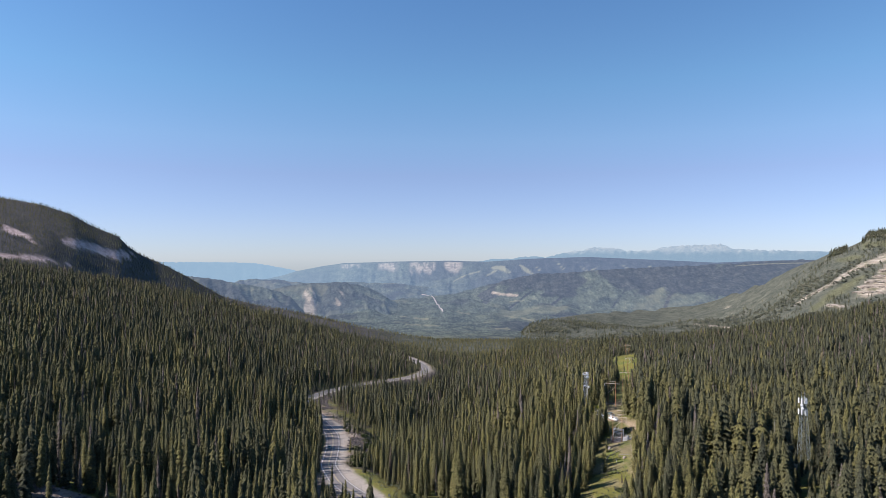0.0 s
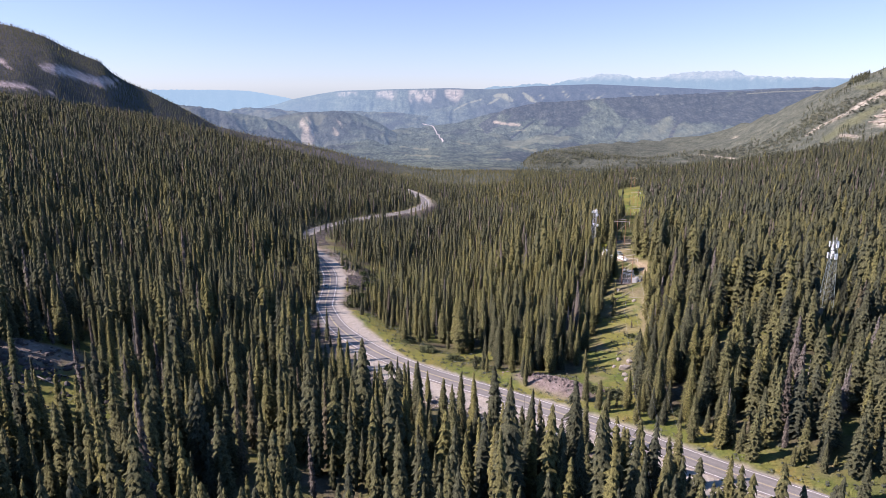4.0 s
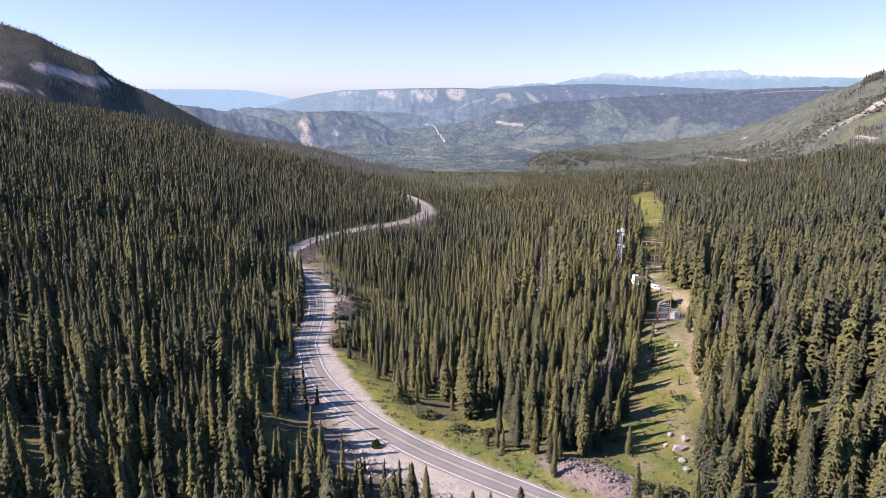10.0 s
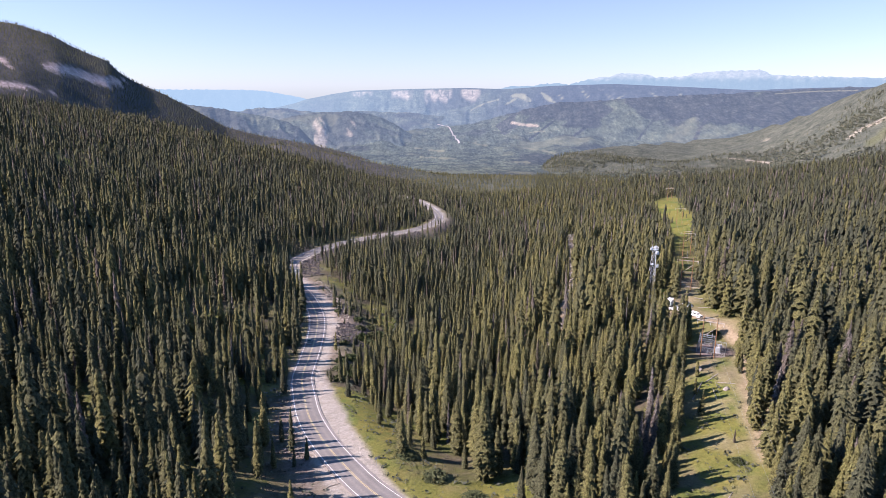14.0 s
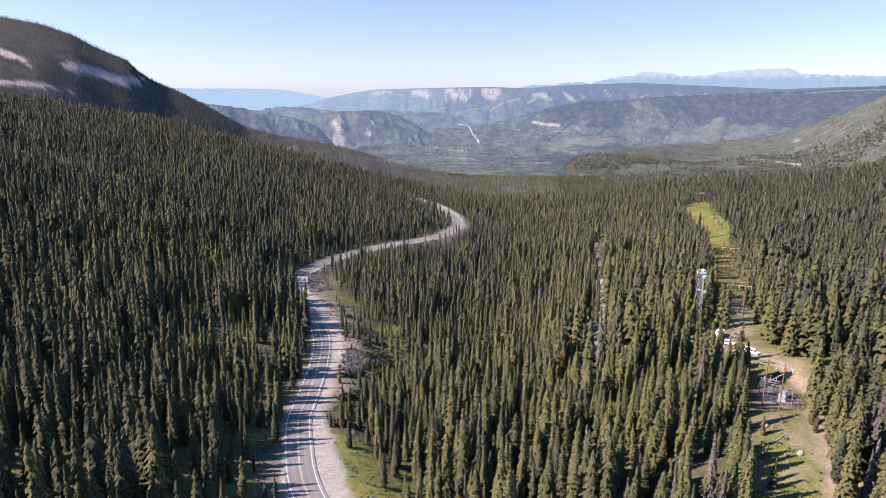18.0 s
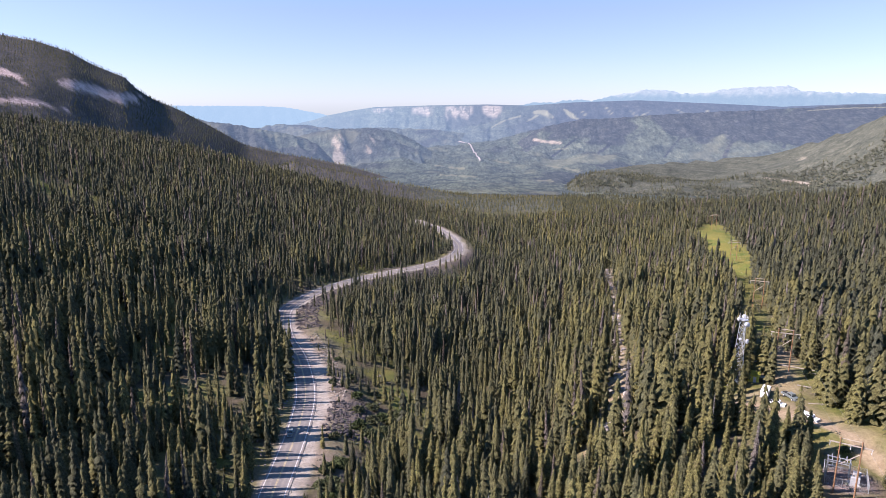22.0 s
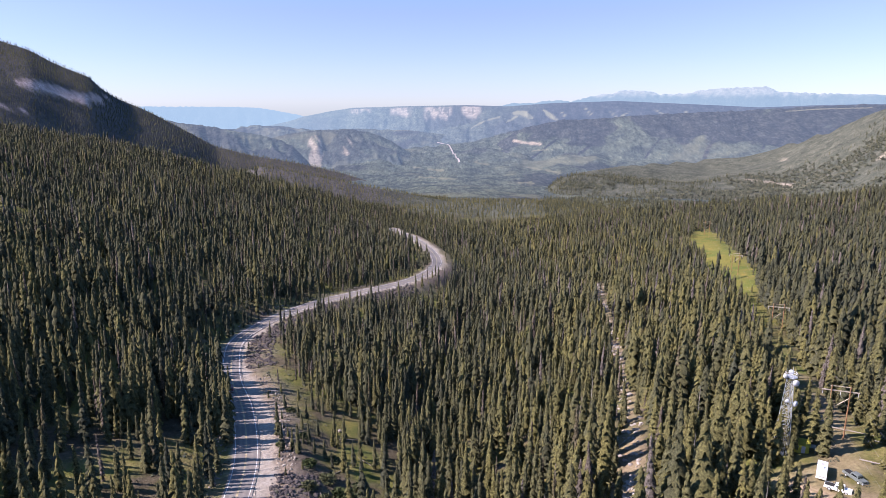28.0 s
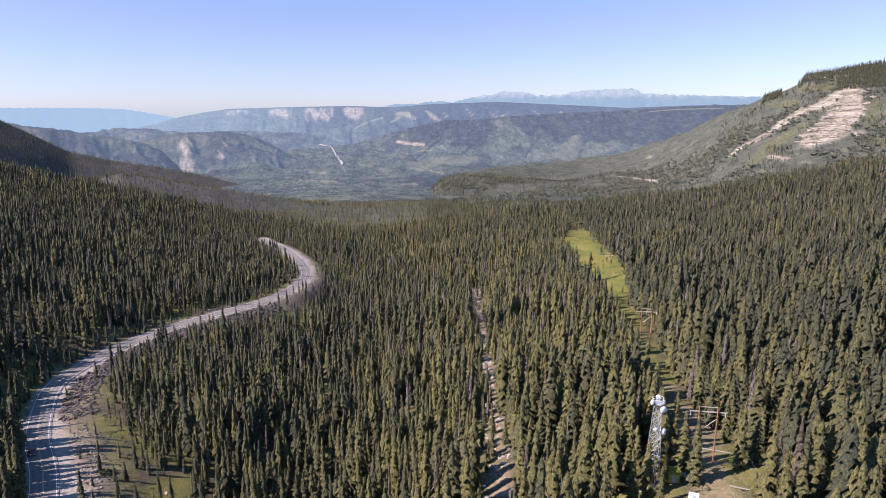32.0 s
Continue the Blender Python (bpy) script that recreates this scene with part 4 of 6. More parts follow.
def wood(name, x, y, h, w, tone, models, mat=None, label="dense spruce and fir forest on the mountain slope", category="forest", sink=0.3):
    """Many plants in one mesh."""
    rs = np.random.RandomState(len(x))
    z = land(x, y) - sink
    which = rs.randint(0, len(models), len(x))
    lean = rs.normal(0, 0.025, (len(x), 2))
    VV, FF, TT, base = [], [], [], 0
    for k, (mv, mf) in enumerate(models):
        s = np.flatnonzero(which == k)
        if not len(s):
            continue
        a = rs.rand(len(s)) * 6.283
        ca, sa = np.cos(a)[:, None], np.sin(a)[:, None]
        pz = mv[None, :, 2] * h[s, None]
        px = (mv[None, :, 0] * ca - mv[None, :, 1] * sa) * w[s, None] + x[s, None] + lean[s, :1] * pz
        py = (mv[None, :, 0] * sa + mv[None, :, 1] * ca) * w[s, None] + y[s, None] + lean[s, 1:] * pz
        VV.append(np.stack([px, py, pz + z[s, None]], -1).reshape(-1, 3))
        FF.append((mf[None] + (np.arange(len(s)) * len(mv))[:, None, None] + base).reshape(-1, 3))
        TT.append(np.where(tone[s, None] > 0.88, tone[s, None], np.clip(tone[s, None] + rs.uniform(-0.12, 0.12, (1, len(mv))), 0, 0.87)).ravel())
        base += len(s) * len(mv)
    me = mesh_of(name, np.vstack(VV), np.vstack(FF), mat or NEEDLES, mat is None, {"tone": np.concatenate(TT)})
    return tagged(new(name, me), label, category, kind="stuff")


def verge_dist(x, y):
    """Distance outside the gravel of the highway; negative on it. And whether on its right side."""
    d, _ = near_line(x, y, COARSE)
    return np.where(d > 0, d - right_verge(y), -d - left_verge(y)), d > 0


def tree_chance(x, y):
    """Where trees stand: not on the road, in the power line cut or on the rubble, thin in clearings."""
    p = np.ones(len(x))
    box = (np.abs(x) < 220) & (y < 1000)
    e, right = verge_dist(x[box], y[box])
    wob = fbm(x[box] / 20, y[box] / 20, 3) * 8
    q = np.where(e < 0.8, 0, 1.0)
    yy = y[box]
    open_right = np.interp(yy, [230, 245, 270, 330, 370, 460, 480, 640, 660], [5, 13, 10, 13, 22, 22, 15, 15, 6])
    open_left = np.interp(yy, [150, 180, 200, 235, 260, 300, 320], [8, 22, 22, 20, 16, 5, 1.0])
    q *= np.where(right & (e < open_right + wob), 0.13, 1) * np.where(~right & (e < open_left + wob), 0.33, 1)
    q = np.where(~right & (yy > 315) & (yy < 470) & (e > 1) & (e < np.where(yy > 400, 30, 7)), 1.3, q)
    q = np.where(~right & (yy > 325) & (yy < 400) & (e > 7) & (e < 34 + wob), 0.9, q)
    p[box] = q
    wob = fbm(x / 18, y / 18, 3) * 6
    p *= np.where(line_dist(x, y, CUT) + wob * 0.5 < 0, np.where(y < 430, np.where(y > 325, 0.16, 0.07), 0.05), 1) * (np.hypot((x - 90) / 1.2, y - 320) > 6.5)
    p *= np.where(line_dist(x, y, RUBBLE) + wob * 0.5 < -1, 0.06, 1)
    p *= np.where(line_dist(x, y, TRACK) < 1.5, 0, 1) * np.where(line_dist(x, y, [(80, 340, 3.5), (89, 362, 4), (91, 377, 3.5)]) < 0, 0.06, 1)
    p *= np.where(np.hypot(x, y - 240) > 470, 0.82, 1)
    for gx, gy, gr in GLADES:
        p *= np.where(np.hypot(x - gx, y - gy) + wob < gr, 0.12, 1)
    p *= np.where(fbm(x / 55 + 9, y / 55, 3) > 0.33, 0.45, 1) * np.where(fbm(x / 11, y / 11 + 40, 2) > 0.27, 0.22, 1)
    p *= np.where((y < 300) & (x < 0) & (fbm(x / 19 + 3, y / 19, 3) > 0.12), 0.4, 1)
    return p * 0.93


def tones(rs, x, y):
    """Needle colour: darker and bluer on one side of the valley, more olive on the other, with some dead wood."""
    # far needles toned darker, to offset the brighter shading of the distant crowns
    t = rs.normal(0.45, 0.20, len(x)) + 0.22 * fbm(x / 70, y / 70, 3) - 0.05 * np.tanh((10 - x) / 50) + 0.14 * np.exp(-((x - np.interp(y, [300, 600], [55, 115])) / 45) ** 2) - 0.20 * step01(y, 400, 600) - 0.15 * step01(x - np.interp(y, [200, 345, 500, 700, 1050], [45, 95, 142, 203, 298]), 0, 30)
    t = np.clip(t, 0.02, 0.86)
    # more dead wood far off, its grey also standing in for haze
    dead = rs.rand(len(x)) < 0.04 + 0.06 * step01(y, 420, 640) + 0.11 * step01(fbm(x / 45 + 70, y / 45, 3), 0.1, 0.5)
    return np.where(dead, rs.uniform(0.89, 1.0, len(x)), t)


def in_fan(x, y):
    return np.abs(x) < 0.80 * (y + 20) + 40


rs = np.random.RandomState(11)
finest = [spruce(rs, 18, 16, rs.uniform(0.55, 0.85)) for _ in range(9)]
fine = [spruce(rs, 12, 11, rs.uniform(0.55, 0.85)) for _ in range(8)]
middle = [spruce(rs, 8, 7, rs.uniform(0.55, 0.85)) for _ in range(8)]
coarse = [spruce(rs, 4, 5, rs.uniform(0.6, 0.85)) for _ in range(8)]

x, y = scatter(rs, lambda x, y: tree_chance(x, y) * in_fan(x, y), -950, 1050, 60, 1160, 3.95)
d = np.hypot(x, np.maximum(0, y - 240) + np.clip(y - 60, 0, 100) * 0.9)
hh = np.clip(rs.normal(16.8, 3.9, len(x)), 4, 27) * (1 + 0.30 * fbm(x / 50, y / 50, 2) + 0.28 * fbm(x / 13 + 5, y / 13, 2))
small = rs.rand(len(x)) < 0.12
cut = line_dist(x, y, CUT)
hh = np.where(cut < 9, hh * np.where(cut < 0, 0.45, 0.92), hh)
hh = hh * np.interp(d, [280, 520, 800], [1.0, 0.84, 0.72])
# lower growth before the two masts and along the rocky gully
hh = np.where(line_dist(x, y, [(a - 3, b - 6, 4) for a, b, _ in RUBBLE]) < 0, hh * 0.6, hh)
hh = np.where(line_dist(x, y, [(150, 262, 7), (112, 196, 5)]) < 0, hh * 0.42, hh)
hh = np.where(line_dist(x, y, [(91, 375, 3), (78, 348, 3)]) < 0, hh * 0.5, hh)
hh = np.where(line_dist(x, y, [(84, 373, 3.5), (64, 322, 3.5)]) < 0, hh * 0.72, hh)
hh = np.where(small, hh * rs.uniform(0.25, 0.6, len(x)), hh)
box = (np.abs(x) < 220) & (y < 1000)
e = np.full(len(x), 99.0)
e[box], right = verge_dist(x[box], y[box])
low_edge = e < 14
low_edge[box] &= right | (y[box] < 305) | (y[box] > 470)
hh = np.where(low_edge, hh * rs.uniform(0.35, 0.8, len(x)), hh)
side = np.zeros(len(x), bool)
side[box] = right
hh = np.where(~side & (e > 7) & (e < 30) & (y > 325) & (y < 395), hh * rs.uniform(0.65, 1.0, len(x)), hh)
hh = np.where(side & (e >= 14) & (e < 34) & (y > 400), hh * 0.68, hh)
ww = hh * (rs.uniform(0.100, 0.138, len(x)) + 0.012 * np.tanh((x - 20) / 40) + 0.022 * step01(x - np.interp(y, [200, 345, 500, 700, 1050], [45, 95, 142, 203, 298]), 0, 20)) + 0.18
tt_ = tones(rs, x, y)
ww = np.where(tt_ > 0.88, ww * 0.62, ww)

# single trees along the near stretch of the highway
order = np.argsort(np.hypot((x - 25) * 0.8, y - 205))
single = np.zeros(len(x), bool)
single[order[:262]] = True


def trunk_mesh(name, h, r, mat):
    a = np.linspace(0, 6.283, 7, endpoint=False)
    ring = lambda rad, z: [(rad * math.cos(t), rad * math.sin(t), z) for t in a]
    v = ring(r * 1.35, -0.5) + ring(r, 0.6) + ring(r * 0.62, h * 0.5) + ring(r * 0.12, h * 0.96)
    f = [(7 * j + i, 7 * j + (i + 1) % 7, 7 * j + 7 + (i + 1) % 7, 7 * j + 7 + i) for j in range(3) for i in range(7)]
    return mesh_of(name, v, f, mat)


CROWNS, TRUNKS = [], trunk_mesh("trunk", 1.0, 0.016, BARK)
for k in range(10):
    v, f = spruce(rs, 26, 23, rs.uniform(0.55, 0.85))
    v[:, :2] *= 0.125
    CROWNS.append(mesh_of("crown", v, f, NEEDLES_ONE, True))
zz = land(x, y)
for i in np.flatnonzero(single):
    tree = new("spruce_tree")
    tagged(tree, "tall green spruce tree with drooping boughs" if hh[i] > 9 else "young green spruce tree beside the highway", "tree", "trees along the near highway")
    k = ww[i] / (0.125 * hh[i])
    tree.matrix_basis = Matrix.LocRotScale((x[i], y[i], zz[i] - 0.2), Euler((rs.normal(0, 0.02), rs.normal(0, 0.02), rs.rand() * 6.28)), (hh[i], hh[i], hh[i]))
    part("trunk", TRUNKS, None, tree)
    crown = part("crown", CROWNS[rs.randint(10)], None, tree)
    crown.scale = (k, k, 1)
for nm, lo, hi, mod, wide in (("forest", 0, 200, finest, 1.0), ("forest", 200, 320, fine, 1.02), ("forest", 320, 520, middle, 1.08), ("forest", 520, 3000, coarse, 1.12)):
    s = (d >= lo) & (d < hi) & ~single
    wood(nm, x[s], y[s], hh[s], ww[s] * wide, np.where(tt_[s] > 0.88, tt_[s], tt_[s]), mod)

# woods behind and beside the start of the flight
x, y = scatter(rs, lambda x, y: tree_chance(x, y) * ((y < 60) | ~in_fan(x, y)), -260, 260, -120, 230, 4.8)
h = np.clip(rs.normal(17, 4, len(x)), 5, 27)
wood("forest", x, y, h, h * 0.12, tones(rs, x, y), coarse)

# woods on the crest and flanks of the far mountain, and on the bald hillside
spire = [spruce(rs, 3, 4, 0.8) for _ in range(6)]


def flank(x, y):
    r, th = np.hypot(x - OX, y - OY), np.degrees(np.arctan2(x - OX, y - OY))
    z = land(x, y)
    m = ground_masks(x, y, z)
    return ((th > -37) & (th < np.where(r < 1420, 14, -1)) & (r > 1080) & (r < 2260)) * (m["scar"] < np.maximum(0.06, 0.3 + 0.5 * fbm(x / 20, y / 20, 2))) * np.where(r < 1500, 0.75, 0.9) * step01(z, -140, -90)


x, y = scatter(rs, flank, -1420, 380, 1000, 2320, 6.4)
h = rs.uniform(5, 8.5, len(x))
wood("forest", x, y, h, h * 0.19, np.clip(rs.normal(0.50, 0.22, len(x)), 0, 0.86), spire, label="dark conifer forest on the mountain flank")


def bald(x, y):
    r, th = np.hypot(x - OX, y - OY), np.degrees(np.arctan2(x - OX, y - OY))
    z = land(x, y)
    m = ground_masks(x, y, z)
    clump = 0.12 + step01(fbm(x / 70 + 33, y / 70, 4), 0.02, 0.22)
    e = np.degrees(np.arctan2(z - OZ, r))
    stand_of = np.minimum(line_dist(th, e, [(33.3, -3.4, 0.2), (34.5, -3.4, 0.35), (33.6, -4.2, 0.25)]), line_dist(th, e, [(34.4, -0.75, 0.1), (36.0, -0.05, 0.14), (37.6, 0.85, 0.2)]))
    clump = np.maximum(clump, 1.6 * (stand_of + 0.3 * fbm(x / 25, y / 25, 2) < 0))
    clump = np.maximum(clump, 1.3 * step01(fbm(x / 110 + 3, y / 110, 3), -0.12, 0.08) * (th < 19))
    low = 1 - step01(r + 160 * fbm(x / 90, y / 90, 3), 1060, 1240)
    spur = 0.5 * (1 - step01(th, 17, 21)) * (r < 1500)
    return ((th > 7) & (th < 46) & (r > 1080)) * np.maximum(np.maximum(clump * 0.6 * (r < 2080), low), spur) * (1 - m["scar"]) * (r < 2200)


x, y = scatter(rs, bald, 130, 1500, 900, 2250, 7.6)
h = rs.uniform(6, 12, len(x))
wood("forest", x, y, h, h * 0.17, np.clip(rs.normal(0.20, 0.16, len(x)), 0, 0.8), spire, label="scattered conifers on the bald hillside")


def crest(x, y):
    r, th = np.hypot(x - OX, y - OY), np.degrees(np.arctan2(x - OX, y - OY))
    edge = np.interp(th, [33, 45], [2035, 1950])
    return ((th > 35.2) | ((th > 33.0) & (th < 34.2))) * (th < 46) * (r > edge - 75 * (th > 37.5)) * (r < 2110) * 0.9


x, y = scatter(rs, crest, 1050, 1500, 1350, 1900, 4.4)
h = rs.uniform(9, 16, len(x))
wood("forest", x, y, h, h * 0.17, np.clip(rs.normal(0.14, 0.12, len(x)), 0, 0.7), spire, label="dark conifers on the rim of the hillside")


def puff(rs):
    """A rough broad crown of leaf clumps on a thin stem."""
    V, F = [], []
    for _ in range(6):
        c = np.array([rs.uniform(-0.5, 0.5), rs.uniform(-0.5, 0.5), rs.uniform(0.35, 0.85)])
        s = rs.uniform(0.25, 0.45)
        q = len(V)
        a = rs.rand() * 6.28
        V += [c + [s * math.cos(a + t), s * math.sin(a + t), rs.uniform(-0.08, 0.04)] for t in (0, 1.57, 3.14, 4.71)] + [c + [0, 0, s * 0.75], c - [0, 0, s * 0.5]]
        F += [(q + k, q + (k + 1) % 4, q + 4) for k in range(4)] + [(q + (k + 1) % 4, q + k, q + 5) for k in range(4)]
    return np.array(V), np.array(F)


puffs = [puff(rs) for _ in range(5)]


def grove(x, y):
    r, th = np.hypot(x - OX, y - OY), np.degrees(np.arctan2(x - OX, y - OY))
    m = ground_masks(x, y, land(x, y))
    return ((th > 8) & (th < 46) & (r > 1080) & (r < 2050)) * (1 - 0.9 * m["sward"]) * step01(fbm(x / 110, y / 110 + 8, 4), -0.25, 0.2) * (1 - m["scar"]) * 0.8


x, y = scatter(rs, grove, 250, 1400, 900, 2100, 9.0)
h = rs.uniform(5, 9, len(x))
wood("aspen_grove", x, y, h, h * rs.uniform(0.6, 0.9, len(x)), np.clip(rs.normal(0.5, 0.25, len(x)), 0, 1), puffs, LEAVES, "grey-green aspen thicket on the bald hillside", "thicket")


# ---------------------------------------------------------------- made things
STEEL = plain("galvanised_steel", (0.44, 0.46, 0.48), 0.45, 0.5, wear=0.15, size=2)
DARK_STEEL = plain("weathered_dark_steel", (0.20, 0.23, 0.22), 0.6, 0.4, wear=0.25, size=2)
WHITE_PAINT = plain("white_paint", (0.80, 0.80, 0.80), 0.4, wear=0.06, size=1)
GREY_PAINT = plain("grey_paint", (0.45, 0.46, 0.48), 0.5, wear=0.12, size=1)
RADOME = plain("pale_radome", (0.58, 0.59, 0.62), 0.5, wear=0.08, size=1)
OLIVE_PAINT = plain("yellow_green_paint", (0.42, 0.40, 0.06), 0.6, wear=0.2, size=1.2)
POLE_WOOD = plain("brown_pole_wood", (0.27, 0.145, 0.075), 0.9, wear=0.3, size=1.5)
ARM_WOOD = plain("pale_weathered_timber", (0.42, 0.36, 0.29), 0.9, wear=0.25, size=1.0)
LOG_WOOD = plain("bleached_log_wood", (0.30, 0.265, 0.225), 0.95, wear=0.35, size=1.0)
RUBBER = plain("black_rubber", (0.025, 0.025, 0.025), 0.9, wear=0.2)
GLASS = plain("dark_window_glass", (0.02, 0.025, 0.03), 0.08, wear=0.1, spec=0.8)
RED_PAINT = plain("dark_red_paint", (0.16, 0.025, 0.025), 0.35, wear=0.08)
SILVER = plain("silver_paint", (0.62, 0.64, 0.66), 0.35, 0.2, wear=0.06)
LAMP = plain("clear_lamp_lens", (0.75, 0.75, 0.72), 0.15, wear=0.05)
TAIL = plain("red_lamp_lens", (0.45, 0.02, 0.02), 0.2, wear=0.05)
CABLE = plain("aluminium_cable", (0.22, 0.22, 0.23), 0.4, 0.6, wear=0.05)
SHRUB = Mat("shrub_leaves", 0.8, 0, 0.2)
SHRUB.colour(SHRUB.mix(0.8, SHRUB.ramp(SHRUB.random(), (0, (0.050, 0.066, 0.022)), (1, (0.085, 0.088, 0.042))), SHRUB.ramp(SHRUB.noise(0.35, 4, 0.7), (0.3, 0.4), (0.7, 1.6)), "MULTIPLY"))
SHRUB = SHRUB.m


def bar(bm, a, b, r, n=5, r2=None):
    """A straight bar from a to b."""
    a, b = Vector(a), Vector(b)
    m = (b - a).to_track_quat("Z", "Y").to_matrix().to_4x4()
    length = (b - a).length
    r2 = r if r2 is None else r2
    rings = []
    for z, rad in ((0, r), (length, r2)):
        rings.append([bm.verts.new(a + m @ Vector((rad * math.cos(6.2832 * k / n), rad * math.sin(6.2832 * k / n), z))) for k in range(n)])
    for k in range(n):
        bm.faces.new((rings[0][k], rings[0][(k + 1) % n], rings[1][(k + 1) % n], rings[1][k]))
    bm.faces.new(rings[0][::-1])
    bm.faces.new(rings[1])
    return bm


def box(bm, c, s, bevel=0.0, top=1.0, shift=0.0):
    """A box with its centre at c; its top may be narrower (top) and moved along x (shift)."""
    vs = []
    for z in (-1, 1):
        k = top if z > 0 else 1
        for sx, sy in ((-1, -1), (1, -1), (1, 1), (-1, 1)):
            vs.append(bm.verts.new((c[0] + sx * s[0] / 2 * k + (shift if z > 0 else 0), c[1] + sy * s[1] / 2 * (1 if k == 1 else 0.5 + k / 2), c[2] + z * s[2] / 2)))
    fs = [(3, 2, 1, 0), (4, 5, 6, 7), (0, 1, 5, 4), (1, 2, 6, 5), (2, 3, 7, 6), (3, 0, 4, 7)]
    faces = [bm.faces.new([vs[i] for i in f]) for f in fs]
    if bevel:
        edges = list({e for f in faces for e in f.edges})
        bmesh.ops.bevel(bm, geom=edges, offset=bevel, segments=2, affect="EDGES", profile=0.7)
    return bm


def lathe(bm, profile, n=16, m=None):
    """A turned shape from (radius, height) pairs."""
    m = m or Matrix()
    rings = [[bm.verts.new(m @ Vector((r * math.cos(6.2832 * k / n), r * math.sin(6.2832 * k / n), z))) for k in range(n)] for r, z in profile]
    for p, q in zip(rings, rings[1:]):
        for k in range(n):
            bm.faces.new((p[k], p[(k + 1) % n], q[(k + 1) % n], q[k]))
    bm.faces.new(rings[0][::-1])
    bm.faces.new(rings[-1])
    return bm


B = bmesh.new


def stand(name, x, y, turn=0, dz=0.0, **tags):
    ob = new(name)
    ob.matrix_basis = pose(x, y, L1(x, y) + dz, 0, 0, turn)
    return tagged(ob, **tags)


def dish(parent, at, aim, r, name="dish_antenna"):
    """A microwave drum that looks along the bearing aim, with its domed cover and bracket."""
    m = pose(*at, 0, 90, aim)
    d = part(name, lathe(B(), [(r * 0.55, -0.35 * r), (r, -0.1 * r), (r, 0.35 * r)], 18, m), GREY_PAINT, parent, "grey drum dish antenna", smooth=False)
    part("cover", lathe(B(), [(r * 0.99, 0.35 * r), (r * 0.92, 0.5 * r), (r * 0.6, 0.68 * r), (r * 0.15, 0.75 * r)], 18, m), RADOME, d, "pale domed cover", smooth=True)
    part("bracket", bar(B(), Vector(at) - (m.to_3x3() @ Vector((0, 0, 0.3 * r))), Vector(at) - (m.to_3x3() @ Vector((0, 0, 1.1 * r))), 0.08), STEEL, d)


def lattice(parent, h, w0, w1, sides, bays, leg_r, brace_r, mat):
    """Tapering lattice mast: a leg at each corner and zigzag bracing on each face."""
    at = lambda k, z: Vector(((w0 + (w1 - w0) * z / h) * math.cos(6.2832 * k / sides + 0.5), (w0 + (w1 - w0) * z / h) * math.sin(6.2832 * k / sides + 0.5), z))
    for k in range(sides):
        part("leg", bar(B(), at(k, -0.6), at(k, h), leg_r, 6, leg_r * 0.8), mat, parent)
        part("footing", lathe(B(), [(0.45, -0.8), (0.45, 0.15), (0.4, 0.2)], 10, Matrix.Translation((at(k, 0).x, at(k, 0).y, 0))), GREY_PAINT, parent, "concrete footing")
    zs = [h * (1 - (1 - j / bays) ** 1.25) for j in range(bays + 1)]
    for k in range(sides):
        bm = B()
        for j in range(bays):
            a, b, c, d = at(k, zs[j]), at(k + 1, zs[j]), at(k, zs[j + 1]), at(k + 1, zs[j + 1])
            bar(bm, a, d, brace_r, 4)
            bar(bm, b, c, brace_r, 4)
            bar(bm, c, d, brace_r, 4)
        part("bracing", bm, mat, parent)


def microwave_tower():
    t = stand("radio_tower", 84.5, 375, 20, label="pale grey lattice radio tower with drum dishes", category="tower")
    h = 51.5 - L1(84.5, 375)
    lattice(t, h, 2.5, 0.95, 3, 11, 0.11, 0.04, STEEL)
    part("platform", lathe(B(), [(1.5, h - 0.15), (1.55, h), (1.5, h + 0.06)], 6), STEEL, t)
    bm = B()
    for k in range(6):
        a, b = 6.2832 * k / 6, 6.2832 * (k + 1) / 6
        for z in (0.5, 1.05):
            bar(bm, (1.5 * math.cos(a), 1.5 * math.sin(a), h + z), (1.5 * math.cos(b), 1.5 * math.sin(b), h + z), 0.03, 4)
        bar(bm, (1.5 * math.cos(a), 1.5 * math.sin(a), h), (1.5 * math.cos(a), 1.5 * math.sin(a), h + 1.1), 0.03, 4)
    part("railing", bm, WHITE_PAINT, t)
    part("ladder", bar(bar(B(), (0.55, -0.25, 0.3), (0.4, -0.25, h), 0.035, 4), (0.55, 0.25, 0.3), (0.4, 0.25, h), 0.035, 4), STEEL, t)
    dish(t, (0.1, -1.5, h - 1.2), -100, 0.85)
    dish(t, (-1.7, 0.2, h + 0.3), 150, 0.65)
    dish(t, (0.9, 0.9, h + 0.7), 40, 0.65)
    dish(t, (0.9, -1.3, h - 7.2), -70, 0.8)
    dish(t, (-1.2, -0.8, h - 6.3), -130, 0.5)
    dish(t, (-1.9, -1.2, 2.6), -120, 0.95)
    for k, (x, y) in enumerate(((0.9, 0.5), (-0.8, 0.8), (0.2, -1.2))):
        part("whip_antenna", bar(B(), (x, y, h), (x, y, h + 2.6 - 0.4 * k), 0.035, 5, 0.015), WHITE_PAINT, t)


